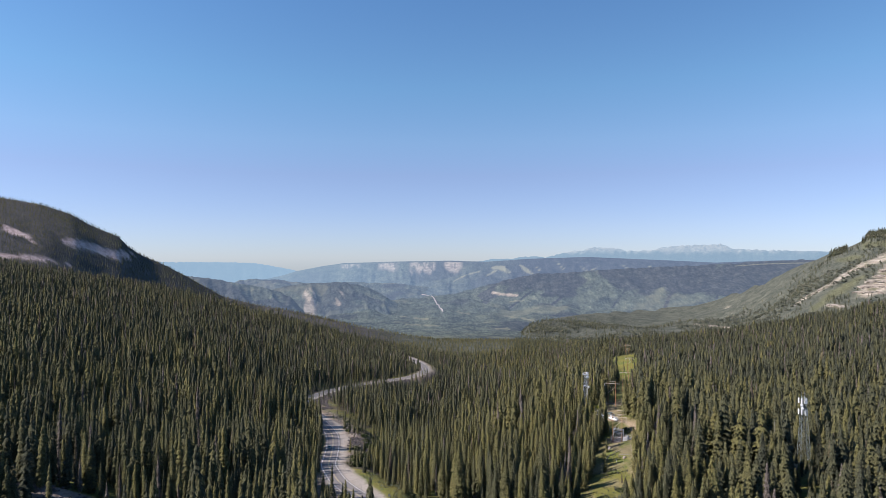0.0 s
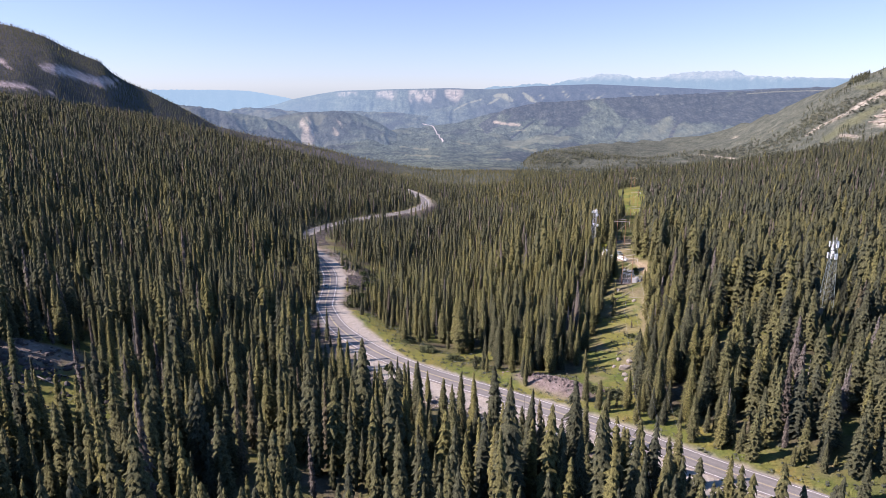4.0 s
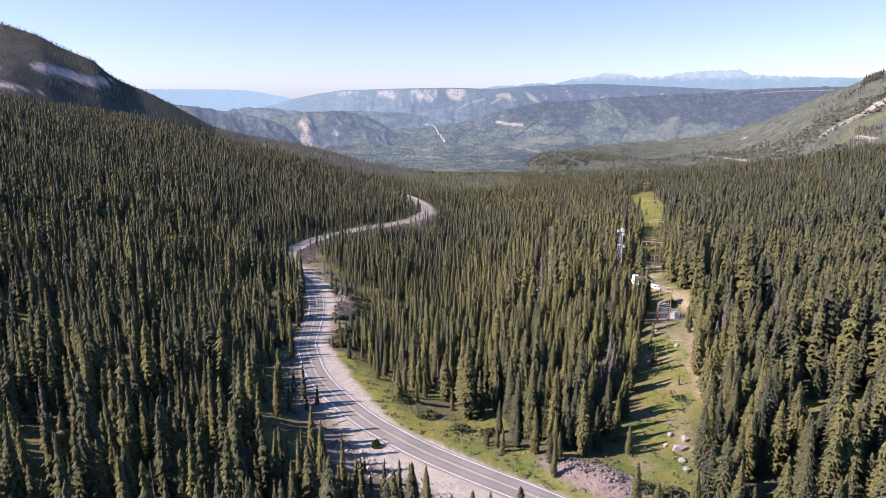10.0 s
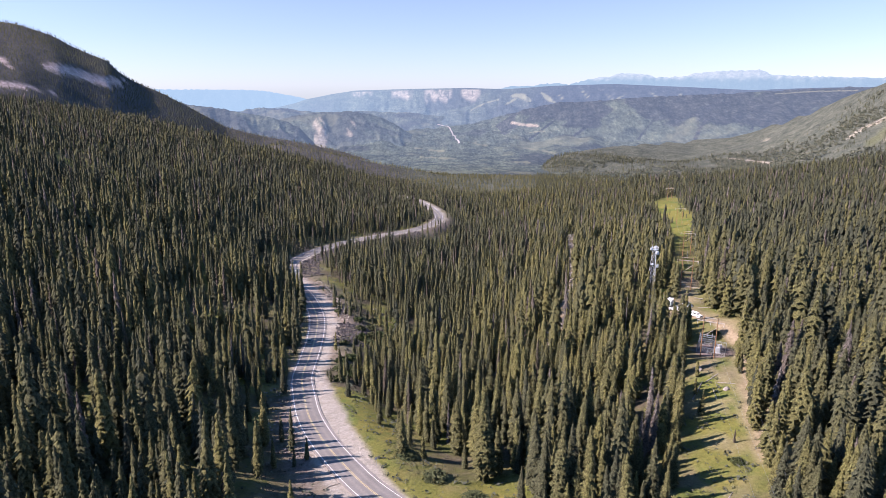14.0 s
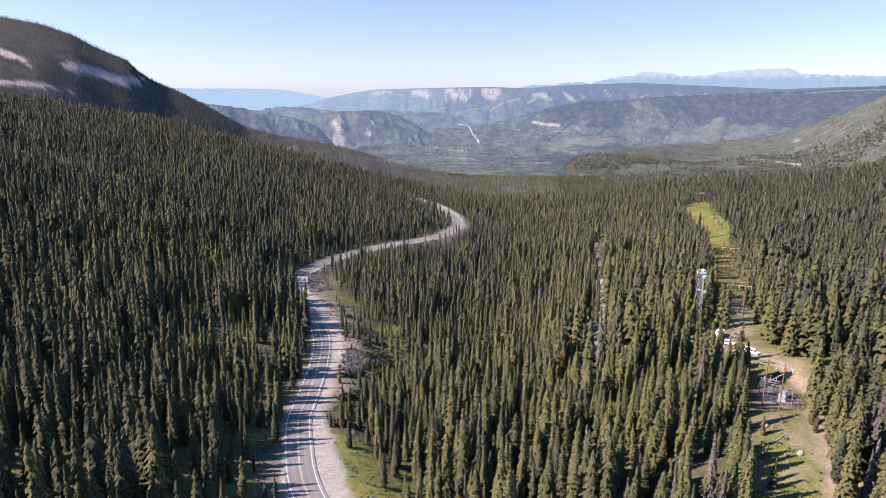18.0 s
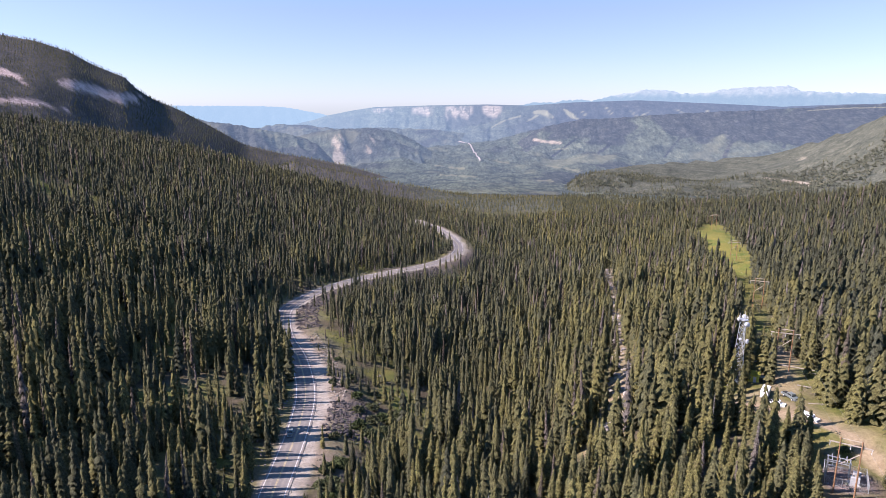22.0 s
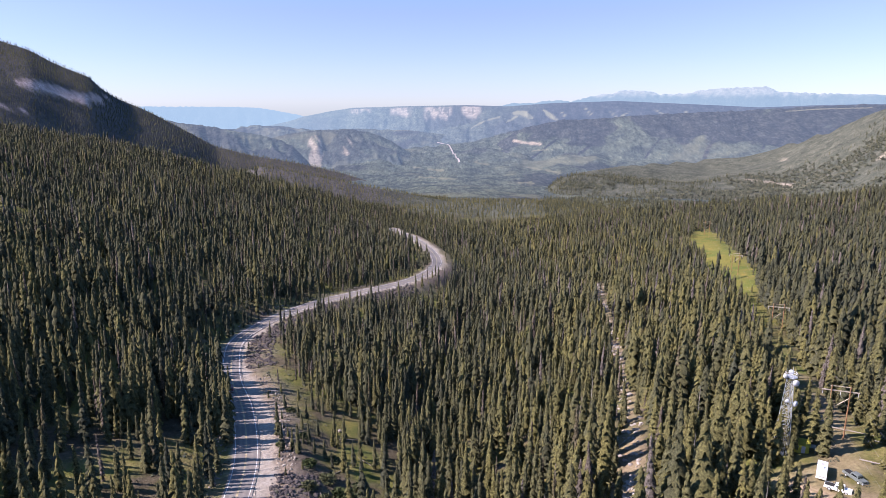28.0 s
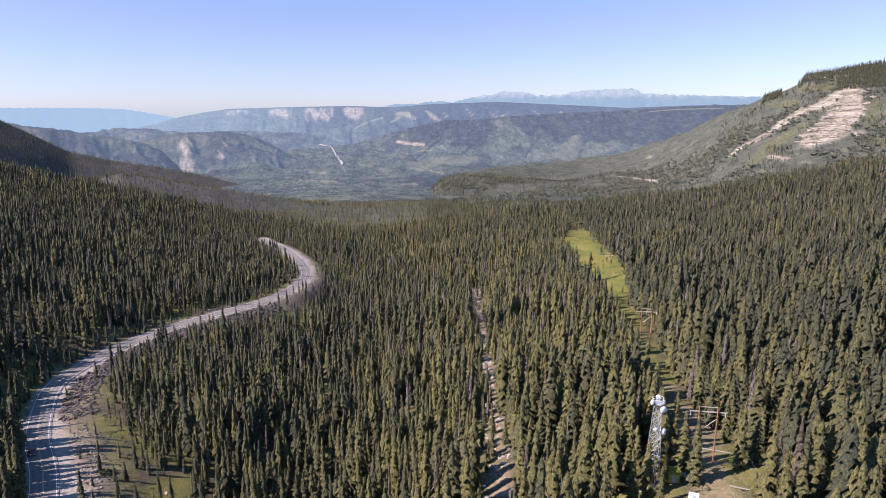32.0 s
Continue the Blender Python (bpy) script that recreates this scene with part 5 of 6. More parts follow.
def cell_tower():
    t = stand("cell_tower", 151, 266, 8, label="dark lattice cell tower with white panel antennas", category="tower")
    h = 62.0 - L1(151, 266)
    lattice(t, h, 3.0, 0.9, 4, 12, 0.10, 0.045, DARK_STEEL)
    for z, rad, n, label in ((h - 6.2, 2.3, 9, "lower antenna frame"), (h - 1.6, 2.2, 9, "upper antenna frame")):
        bm = B()
        for k in range(3):
            a, b = 6.2832 * k / 3 + 0.4, 6.2832 * (k + 1) / 3 + 0.4
            for dz in (-0.5, 0.5):
                bar(bm, (rad * math.cos(a), rad * math.sin(a), z + dz), (rad * math.cos(b), rad * math.sin(b), z + dz), 0.05, 5)
            bar(bm, (0, 0, z), (rad * 0.5 * (math.cos(a) + math.cos(b)), rad * 0.5 * (math.sin(a) + math.sin(b)), z), 0.06, 5)
        part("antenna_frame", bm, STEEL, t, label)
        for k in range(n):
            a, b, u = 6.2832 * (k // 3) / 3 + 0.4, 6.2832 * (k // 3 + 1) / 3 + 0.4, (k % 3 + 0.5) / 3
            x, y = rad * 1.06 * (math.cos(a) * (1 - u) + math.cos(b) * u), rad * 1.06 * (math.sin(a) * (1 - u) + math.sin(b) * u)
            part("panel_antenna", box(B(), (x, y, z), (0.34, 0.34, 2.1), 0.05), WHITE_PAINT, t, "white panel antenna")
    dish(t, (-1.3, -0.8, h - 3.2), 200, 0.65)
    dish(t, (-1.1, -1.0, h - 4.6), 200, 0.65)
    for x, y in ((0.6, 0.4), (-0.6, 0.5), (0.1, -0.7)):
        part("whip_antenna", bar(B(), (x, y, h - 0.5), (x, y, h + 1.8), 0.05, 5, 0.03), GREY_PAINT, t)
    part("cable_run", bar(B(), (0.4, -1.0, 0), (0.3, -0.35, h - 1), 0.12, 6), RUBBER, t)


microwave_tower()
cell_tower()


def h_frame(x, y, turn, h, full=True):
    """Two wooden poles with a crossarm, a knee brace and strings of insulators."""
    z = L1(x, y)
    p = tagged(new("power_pole"), "brown wooden H-frame power pole with pale crossarm", "power pole", "H-frame power poles")
    p.matrix_basis = pose(x, y, z, 0, 0, turn)
    g = [L1(x + s * 2.2 * math.cos(radians(turn)), y + s * 2.2 * math.sin(radians(turn))) - z for s in (-1, 1)]
    for s, gz in zip((-1, 1), g):
        part("pole", bar(B(), (2.2 * s, 0, gz - 0.6), (2.2 * s, 0, h + 1.2), 0.21, 9, 0.14), POLE_WOOD, p)
    part("crossarm", box(B(), (0, 0.2, h - 0.4), (9.0, 0.16, 0.3), 0.02), ARM_WOOD, p)
    part("upper_arm", box(B(), (0, 0.2, h + 0.9), (4.9, 0.12, 0.18), 0.02), ARM_WOOD, p)
    part("brace", bar(B(), (-2.2, 0.2, h - 6.2), (2.2, 0.2, h - 2.2), 0.09, 5), ARM_WOOD, p)
    for k in (-1, 0, 1):
        bm = lathe(B(), [(0.03, -1.1), (0.09, -1.0), (0.04, -0.85), (0.1, -0.75), (0.04, -0.6), (0.1, -0.5), (0.04, -0.35), (0.1, -0.25), (0.03, 0)], 8, Matrix.Translation((4.2 * k, 0.2, h - 0.55)))
        part("insulator", bm, GREY_PAINT, p, "grey insulator string")
    m = p.matrix_basis
    return [m @ Vector((4.2 * k, 0.2, h - 1.65)) for k in (-1, 0, 1)]


ENDS = [h_frame(40, 118, -18, 15), h_frame(86, 313.5, -28, 13.6), h_frame(101, 380, -18, 14.6), h_frame(143, 497, -18, 15), h_frame(194, 660, -17, 15), h_frame(247, 850, -14, 15)]


def cable(a, b, sag, r=0.016):
    bm, n, last = B(), 18, None
    for k in range(n + 1):
        u = k / n
        p = a.lerp(b, u) - Vector((0, 0, sag * 4 * u * (1 - u)))
        if last:
            bar(bm, last, p, r, 4)
        last = p
    ob = part("power_cable", bm, CABLE)
    tagged(ob, "thin grey overhead power cable between poles", "cable", "overhead cables")


for a, b in zip(ENDS, ENDS[1:]):
    for p, q in zip(a, b):
        cable(p, q, (q - p).length * 0.022)


def shelter():
    s = stand("equipment_hut", 90.5, 376.5, -24, label="small yellow-green hut below the radio tower", category="hut")
    part("wall", box(B(), (0, 0, 1.25), (3.4, 2.6, 2.7), 0.03), OLIVE_PAINT, s)
    bm = B()
    pts = [(-2.0, -1.7, 2.5), (2.0, -1.7, 2.5), (2.0, 0, 3.7), (-2.0, 0, 3.7), (-2.0, 1.7, 2.5), (2.0, 1.7, 2.5)]
    vs = [bm.verts.new(q) for q in pts]
    bm.faces.new([vs[i] for i in (0, 1, 2, 3)])
    bm.faces.new([vs[i] for i in (3, 2, 5, 4)])
    bmesh.ops.solidify(bm, geom=bm.faces[:], thickness=0.1)
    part("roof", bm, OLIVE_PAINT, s, "yellow-green pitched metal roof")
    part("door", box(B(), (0.4, -1.32, 1.05), (0.9, 0.06, 2.0), 0.01), GREY_PAINT, s)
    part("vent", box(B(), (-1.0, -1.33, 1.7), (0.6, 0.08, 0.5), 0.01), DARK_STEEL, s)
    part("canopy", box(B(), (2.5, -0.3, 2.1), (1.5, 2.0, 0.08), 0.01), DARK_STEEL, s)
    for y in (-1.2, 0.6):
        part("canopy_post", bar(B(), (3.15, y, -0.3), (3.15, y, 2.1), 0.05, 6), DARK_STEEL, s)


shelter()


def gas_tank(x, y, turn):
    t = stand("gas_tank", x, y, turn, label="white horizontal gas tank on steel legs", category="tank")
    m = pose(0, 0, 0.95, 0, 90, 0)
    part("shell", lathe(B(), [(0.12, -1.5), (0.4, -1.38), (0.5, -1.15), (0.5, 1.15), (0.4, 1.38), (0.12, 1.5)], 16, m), WHITE_PAINT, t, smooth=True)
    part("valve_cap", lathe(B(), [(0.2, 1.4), (0.2, 1.6), (0.1, 1.68)], 10), GREY_PAINT, t)
    for x_ in (-0.8, 0.8):
        part("leg", box(B(), (x_, 0, 0.2), (0.15, 0.8, 0.9), 0.01), STEEL, t)


gas_tank(86, 382, 15)


# ---------------------------------------------------------------- switchyard
def switchyard():
    z = L1(90, 319)
    f = tagged(new("chain_link_fence"), "galvanised chain link fence round the gravel switchyard", "fence")
    f.matrix_basis = pose(90, 320, z, 0, 0, -26)
    w, d = 4.6, 4.0
    cs = [(-w, -d), (w, -d), (w, d), (-w, d), (-w, -d)]
    for a, b in zip(cs, cs[1:]):
        n = 5
        for k in range(n):
            u = k / n
            x_, y_ = a[0] + (b[0] - a[0]) * u, a[1] + (b[1] - a[1]) * u
            part("post", bar(B(), (x_, y_, -0.4), (x_, y_, 2.3), 0.045, 6), STEEL, f)
        for h in (0.1, 2.25):
            part("rail", bar(B(), (*a, h), (*b, h), 0.03, 5), STEEL, f)
        bm, steps = B(), 46
        for k in range(steps):
            for s in (-2, 2):
                u0, u1 = k / steps, (k + s) / steps
                if 0 <= u1 <= 1:
                    bar(bm, (a[0] + (b[0] - a[0]) * u0, a[1] + (b[1] - a[1]) * u0, 0.1), (a[0] + (b[0] - a[0]) * u1, a[1] + (b[1] - a[1]) * u1, 2.25), 0.012, 3)
        part("wire_mesh", bm, STEEL, f)
    g = tagged(new("switch_frame"), "grey steel switchgear frame with insulators", "switchgear")
    g.matrix_basis = pose(88.6, 321.2, z, 0, 0, -26)
    for x_ in (-2.4, 2.4):
        for y_ in (-1, 1):
            part("column", box(B(), (x_, y_, 2.4), (0.2, 0.2, 5.4), 0.01), STEEL, g)
        part("cross_beam", box(B(), (x_, 0, 4.9), (0.18, 2.4, 0.22), 0.01), STEEL, g)
    for zz_ in (3.4, 4.9):
        for y_ in (-1, 1):
            part("beam", box(B(), (0, y_, zz_), (5.2, 0.16, 0.2), 0.01), STEEL, g)
    for x_ in (-1.6, 0, 1.6):
        for y_ in (-1, 1):
            part("insulator", lathe(B(), [(0.06, 5.0), (0.14, 5.1), (0.07, 5.2), (0.14, 5.35), (0.07, 5.5), (0.12, 5.65), (0.03, 5.75)], 8, Matrix.Translation((x_, y_, 0))), GREY_PAINT, g)
    c = tagged(new("transformer"), "grey power transformer with cooling fins in the switchyard", "transformer")
    c.matrix_basis = pose(91.2, 318.2, z, 0, 0, -26)
    part("tank", box(B(), (0, 0, 1.1), (2.0, 1.4, 1.9), 0.05), GREY_PAINT, c)
    part("plinth", box(B(), (0, 0, 0.0), (2.8, 2.2, 0.4), 0.02), plain("concrete", (0.42, 0.40, 0.37), 0.9, wear=0.2), c)
    for k in range(6):
        part("fin", box(B(), (-0.8 + 0.32 * k, 0.95, 1.1), (0.06, 0.5, 1.5)), GREY_PAINT, c)
    for k in (-0.6, 0, 0.6):
        part("bushing", lathe(B(), [(0.1, 2.0), (0.15, 2.2), (0.08, 2.35), (0.14, 2.5), (0.07, 2.7), (0.03, 3.0)], 8, Matrix.Translation((k, 0, 0))), ARM_WOOD, c)
    k = tagged(new("control_cabinet"), "pale metal control cabinet on the gravel pad", "cabinet")
    k.matrix_basis = pose(93.0, 320.6, z, 0, 0, -26)
    part("body", box(B(), (0, 0, 0.9), (1.6, 0.8, 1.9), 0.03), WHITE_PAINT, k)
    part("roof", box(B(), (0, 0, 1.9), (1.75, 0.95, 0.08), 0.02), GREY_PAINT, k)
    part("door", box(B(), (0, -0.42, 0.95), (1.3, 0.04, 1.6), 0.01), GREY_PAINT, k)


switchyard()


# ---------------------------------------------------------------- vehicles
def wheel(parent, x, y, r=0.4):
    m = pose(x, y, r, 90, 0, 0)
    w = part("wheel", lathe(B(), [(r * 0.7, -0.13), (r, -0.1), (r, 0.1), (r * 0.7, 0.13)], 18, m), RUBBER, parent, "black tyre")
    part("rim", lathe(B(), [(r * 0.62, -0.14), (r * 0.62, 0.14)], 14, m), SILVER, w, "silver rim")


def pickup(x, y, turn, paint, label, z=None, shell=False, category="pickup"):
    v = new("pickup_truck" if category == "pickup" else "car")
    v.matrix_basis = pose(x, y, (L1(x, y) if z is None else z) + 0.02, 0, 0, turn)
    tagged(v, label, category, "parked vehicles" if category == "pickup" else "vehicles on the highway")
    L = 5.7 if category == "pickup" else 4.6
    part("body", box(B(), (0, 0, 0.78), (L, 1.95, 0.72), 0.12), paint, v)
    if category == "pickup":
        part("cab", box(B(), (0.35, 0, 1.5), (2.3, 1.75, 0.75), 0.1, 0.78), paint, v)
        part("windscreen", box(B(), (1.33, 0, 1.48), (0.3, 1.5, 0.52), 0.02, 0.6, -0.14), GLASS, v, "dark windscreen")
        part("rear_window", box(B(), (-0.68, 0, 1.5), (0.16, 1.4, 0.42), 0.02), GLASS, v)
        for s in (-1, 1):
            part("side_window", box(B(), (0.35, s * 0.84, 1.5), (1.55, 0.08, 0.42), 0.02, 0.85), GLASS, v)
            part("mirror", box(B(), (1.1, s * 1.08, 1.25), (0.12, 0.22, 0.2), 0.03), paint, v)
        if shell:
            part("bed_cover", box(B(), (-1.75, 0, 1.42), (2.0, 1.75, 0.62), 0.08, 0.92), paint, v, "white bed topper")
            for s in (-1, 1):
                part("topper_window", box(B(), (-1.75, s * 0.86, 1.42), (1.4, 0.06, 0.32), 0.02), GLASS, v)
        else:
            part("bed", box(B(), (-1.8, 0, 1.13), (1.9, 1.6, 0.05)), RUBBER, v, "black load bed")
    else:
        part("cab", box(B(), (-0.25, 0, 1.38), (2.7, 1.7, 0.6), 0.1, 0.74), paint, v)
        part("windscreen", box(B(), (0.92, 0, 1.36), (0.35, 1.45, 0.45), 0.02, 0.6, -0.16), GLASS, v)
        part("rear_window", box(B(), (-1.45, 0, 1.38), (0.3, 1.4, 0.4), 0.02, 0.6, 0.12), GLASS, v)
        for s in (-1, 1):
            part("side_window", box(B(), (-0.25, s * 0.8, 1.38), (1.8, 0.1, 0.36), 0.02, 0.85), GLASS, v)
            part("mirror", box(B(), (0.75, s * 1.02, 1.15), (0.12, 0.2, 0.16), 0.03), paint, v)
    for s in (-1, 1):
        part("headlight", box(B(), (L / 2 - 0.02, s * 0.72, 0.85), (0.1, 0.38, 0.2), 0.03), LAMP, v)
        part("tail_light", box(B(), (-L / 2 + 0.02, s * 0.82, 0.9), (0.08, 0.2, 0.3), 0.03), TAIL, v)
    part("grille", box(B(), (L / 2, 0, 0.82), (0.06, 0.95, 0.26), 0.02), DARK_STEEL, v)
    part("front_bumper", box(B(), (L / 2 + 0.05, 0, 0.52), (0.16, 1.9, 0.22), 0.05), GREY_PAINT, v)
    part("rear_bumper", box(B(), (-L / 2 - 0.05, 0, 0.52), (0.16, 1.85, 0.2), 0.05), GREY_PAINT, v)
    for x_ in (L * 0.32, -L * 0.30):
        for s in (-1, 1):
            wheel(v, x_, s * 0.88)


pickup(92.4, 344.2, -58, WHITE_PAINT, "white pickup truck with bed topper parked on a dirt track", shell=True)
pickup(89.0, 357.0, -38, WHITE_PAINT, "white crew pickup truck parked beside the trailer")
pickup(95.0, 360.5, -75, DARK_STEEL, "dark pickup truck parked under the trees")


def trailer(x, y, turn):
    v = stand("travel_trailer", x, y, turn, label="white travel trailer parked below the tower", category="trailer")
    part("body", box(B(), (0, 0, 1.75), (5.6, 2.3, 2.2), 0.15), WHITE_PAINT, v)
    part("stripe", box(B(), (0, 0, 1.3), (5.63, 2.33, 0.16), 0.0), GREY_PAINT, v, "grey side stripe")
    part("roof_vent", box(B(), (0.8, 0, 2.95), (0.7, 0.6, 0.25), 0.04), GREY_PAINT, v)
    part("air_conditioner", box(B(), (-1.0, 0, 2.98), (1.0, 0.8, 0.3), 0.08), WHITE_PAINT, v)
    for s in (-1, 1):
        part("window", box(B(), (1.3, s * 1.16, 2.05), (1.1, 0.05, 0.6), 0.02), GLASS, v)
        part("window", box(B(), (-1.5, s * 1.16, 2.05), (0.9, 0.05, 0.6), 0.02), GLASS, v)
        wheel(v, -0.35, s * 1.0, 0.34)
    part("end_window", box(B(), (2.81, 0, 2.1), (0.05, 1.2, 0.6), 0.02), GLASS, v)
    part("door", box(B(), (0.1, -1.17, 1.65), (0.7, 0.05, 1.85), 0.02), WHITE_PAINT, v)
    part("tow_bar", bar(bar(B(), (2.7, 0.6, 0.55), (4.0, 0, 0.5), 0.06), (2.7, -0.6, 0.55), (4.0, 0, 0.5), 0.06), DARK_STEEL, v)


trailer(89.0, 364.0, 58)


def on_road(x, y, off, paint, label, flip):
    d = np.hypot(CENTRE[:, 0] - x, CENTRE[:, 1] - y)
    k = int(d.argmin())
    t = CENTRE[k + 1, :2] - CENTRE[k - 1, :2]
    t /= np.linalg.norm(t)
    a = math.degrees(math.atan2(t[1], t[0])) + (180 if flip else 0)
    pickup(CENTRE[k, 0] + off * t[1], CENTRE[k, 1] - off * t[0], a, paint, label, z=CENTRE[k, 2], category="car")


on_road(-64, 364, -1.8, DARK_STEEL, "dark grey car on the two-lane highway", True)
on_road(-93, 458, -1.8, RED_PAINT, "dark red car on the two-lane highway", True)


# ---------------------------------------------------------------- roadside
def roadside(y, off):
    k = int(np.abs(CENTRE[:, 1] - y).argmin())
    t = CENTRE[k + 1, :2] - CENTRE[k - 1, :2]
    t /= np.linalg.norm(t)
    return CENTRE[k, 0] + off * t[1], CENTRE[k, 1] - off * t[0], math.degrees(math.atan2(t[1], t[0])), CENTRE[k, 2]


for y0, off in ((168, 5.2), (181, -5.0), (200, 5.2), (224, 5.2), (254, -5.0), (270, 5.2), (293, -5.0), (326, 5.3), (352, -5.0), (380, 5.3), (420, 5.3), (452, -5.0), (482, 5.2), (508, 5.2), (532, 5.2), (560, 5.2), (590, 5.2), (620, 5.2)):
    px, py, a, pz = roadside(y0, off)
    p = tagged(new("delineator_post"), "slim roadside delineator post with white reflector", "marker post", "delineator posts")
    p.matrix_basis = pose(px, py, L1(px, py), 0, 0, a)
    part("post", box(B(), (0, 0, 0.5), (0.06, 0.1, 1.6), 0.005), DARK_STEEL, p)
    part("reflector", box(B(), (0.035, 0, 1.2), (0.02, 0.09, 0.14)), WHITE_PAINT, p)
for y0, off, turn in ((183, -6.5, 90), (250, 6.8, -90)):
    px, py, a, pz = roadside(y0, off)
    p = tagged(new("road_sign"), "road sign on a thin steel post beside the gravel", "road sign", "road signs")
    p.matrix_basis = pose(px, py, L1(px, py), 0, 0, a + (0 if off < 0 else 180))
    part("post", box(B(), (0, 0, 1.0), (0.06, 0.06, 2.9), 0.005), STEEL, p)
    plate = box(B(), (0, 0, 0), (0.03, 0.75, 0.75), 0.01)
    bmesh.ops.rotate(plate, verts=plate.verts[:], matrix=Euler((radians(45), 0, 0)).to_matrix())
    bmesh.ops.translate(plate, verts=plate.verts[:], vec=(-0.05, 0, 2.2))
    part("plate", plate, GREY_PAINT, p, "grey back of a diamond sign plate")


# ---------------------------------------------------------------- rocks, logs, shrubs
def rock_model(rs, squash=0.7):
    bm = B()
    bmesh.ops.create_icosphere(bm, subdivisions=1, radius=1)
    V = np.array([v.co[:] for v in bm.verts]) * rs.uniform(0.65, 1.2, (len(bm.verts), 1)) * [1, rs.uniform(0.7, 1), squash]
    F = np.array([[v.index for v in f.verts] for f in bm.faces])
    bm.free()
    return V, F


rocks = [rock_model(rs, rs.uniform(0.5, 0.9)) for _ in range(8)]


def rubble(name, x, y, size, mat, label, flat=1.0):
    x, y, size = np.asarray(x), np.asarray(y), np.asarray(size)
    ob = wood(name, x, y, size * flat, size, rs.rand(len(x)), rocks, mat, label, "rocks", sink=-0.1)
    return ob


def along(n, y0, y1, o0, o1):
    k = rs.randint(np.searchsorted(CENTRE[:, 1], y0), np.searchsorted(CENTRE[:, 1], y1), n)
    t = CENTRE[np.minimum(k + 1, len(CENTRE) - 1), :2] - CENTRE[k - 1, :2]
    t /= np.linalg.norm(t, axis=1)[:, None]
    o = rs.uniform(o0, o1, n)
    return CENTRE[k, 0] + o * t[:, 1] + rs.uniform(-1, 1, n), CENTRE[k, 1] - o * t[:, 0] + rs.uniform(-1, 1, n)


x, y = along(1500, 478, 645, 7.2, 19)
rubble("riprap", x, y, rs.uniform(0.35, 1.1, len(x)) ** 1.3, DARK_ROCK, "dark broken riprap on the road embankment")
x, y = along(420, 362, 392, 9, 24)
rubble("riprap", x, y, rs.uniform(0.3, 0.9, len(x)), DARK_ROCK, "dark broken rock below the road")
x, y = along(300, 392, 470, 9.5, 15)
rubble("riprap", x, y, rs.uniform(0.2, 0.6, len(x)), TAN_ROCK, "tan rock rubble on the road bank")
x, y = along(500, 262, 640, -13, -6.5)
rubble("rock_debris", x, y, rs.uniform(0.2, 0.6, len(x)), ROCK, "loose grey rocks in the cut slope")
x, y = rs.normal(33, 5, 160), rs.normal(177, 2.2, 160)
rubble("rock_debris", x, y, rs.uniform(0.25, 0.8, 160), PALE_ROCK, "pale rocks heaped beside the lay-by")
u = rs.rand(140)
rubble("rock_debris", 22 + 32 * u + rs.normal(0, 1.5, 140), 229 - 26 * u + rs.normal(0, 1.5, 140), rs.uniform(0.10, 0.32, 140), HEAP_ROCK, "loose stones along the foot of the gravel heap")
for n, mat, text in ((120, DARK_ROCK, "dark broken rock on the gravel heap"), (260, HEAP_ROCK, "reddish grey broken rock on the gravel heap")):
    a, b = rs.normal(0, 7, n), rs.normal(0, 2.6, n)
    rubble("rock_debris", 36 + 0.8 * a + 0.6 * b, 213 - 0.6 * a + 0.8 * b, rs.uniform(0.12, 0.55, n), mat, text)
x, y = along(420, 186, 240, -17, -10.5)
rubble("rock_debris", x, y, rs.uniform(0.15, 0.75, len(x)) ** 1.2, PALE_ROCK, "pale rocks spilled along the lay-by's edge")
pts = np.array(RUBBLE)
k = rs.randint(0, len(pts) - 1, 380)
u = rs.rand(380)[:, None]
q = pts[k] * (1 - u) + pts[k + 1] * u
rubble("stream_rubble", q[:, 0] + rs.normal(0, 1.8, 380), q[:, 1] + rs.normal(0, 2, 380), rs.uniform(0.3, 1.1, 380), ROCK, "pale rocks along a steep gully")
rubble("rock_debris", rs.normal(-122, 12, 260), rs.normal(190, 7, 260), rs.uniform(0.4, 1.5, 260), DARK_ROCK, "dark rocks on a wooded knob")
# layers of rock on the bald hillside
def on_slope(th, e):
    """Where the line of sight at that bearing and height angle meets the far slope."""
    r = np.arange(1150, 2300, 6.0)
    out = []
    for t, h in zip(np.radians(th), e):
        px, py = OX + r * np.sin(t), OY + r * np.cos(t)
        up = np.degrees(np.arctan2(land(px, py) - OZ, r))
        k = int(np.argmax(up >= h))
        out.append((px[k], py[k]))
    return np.array(out)


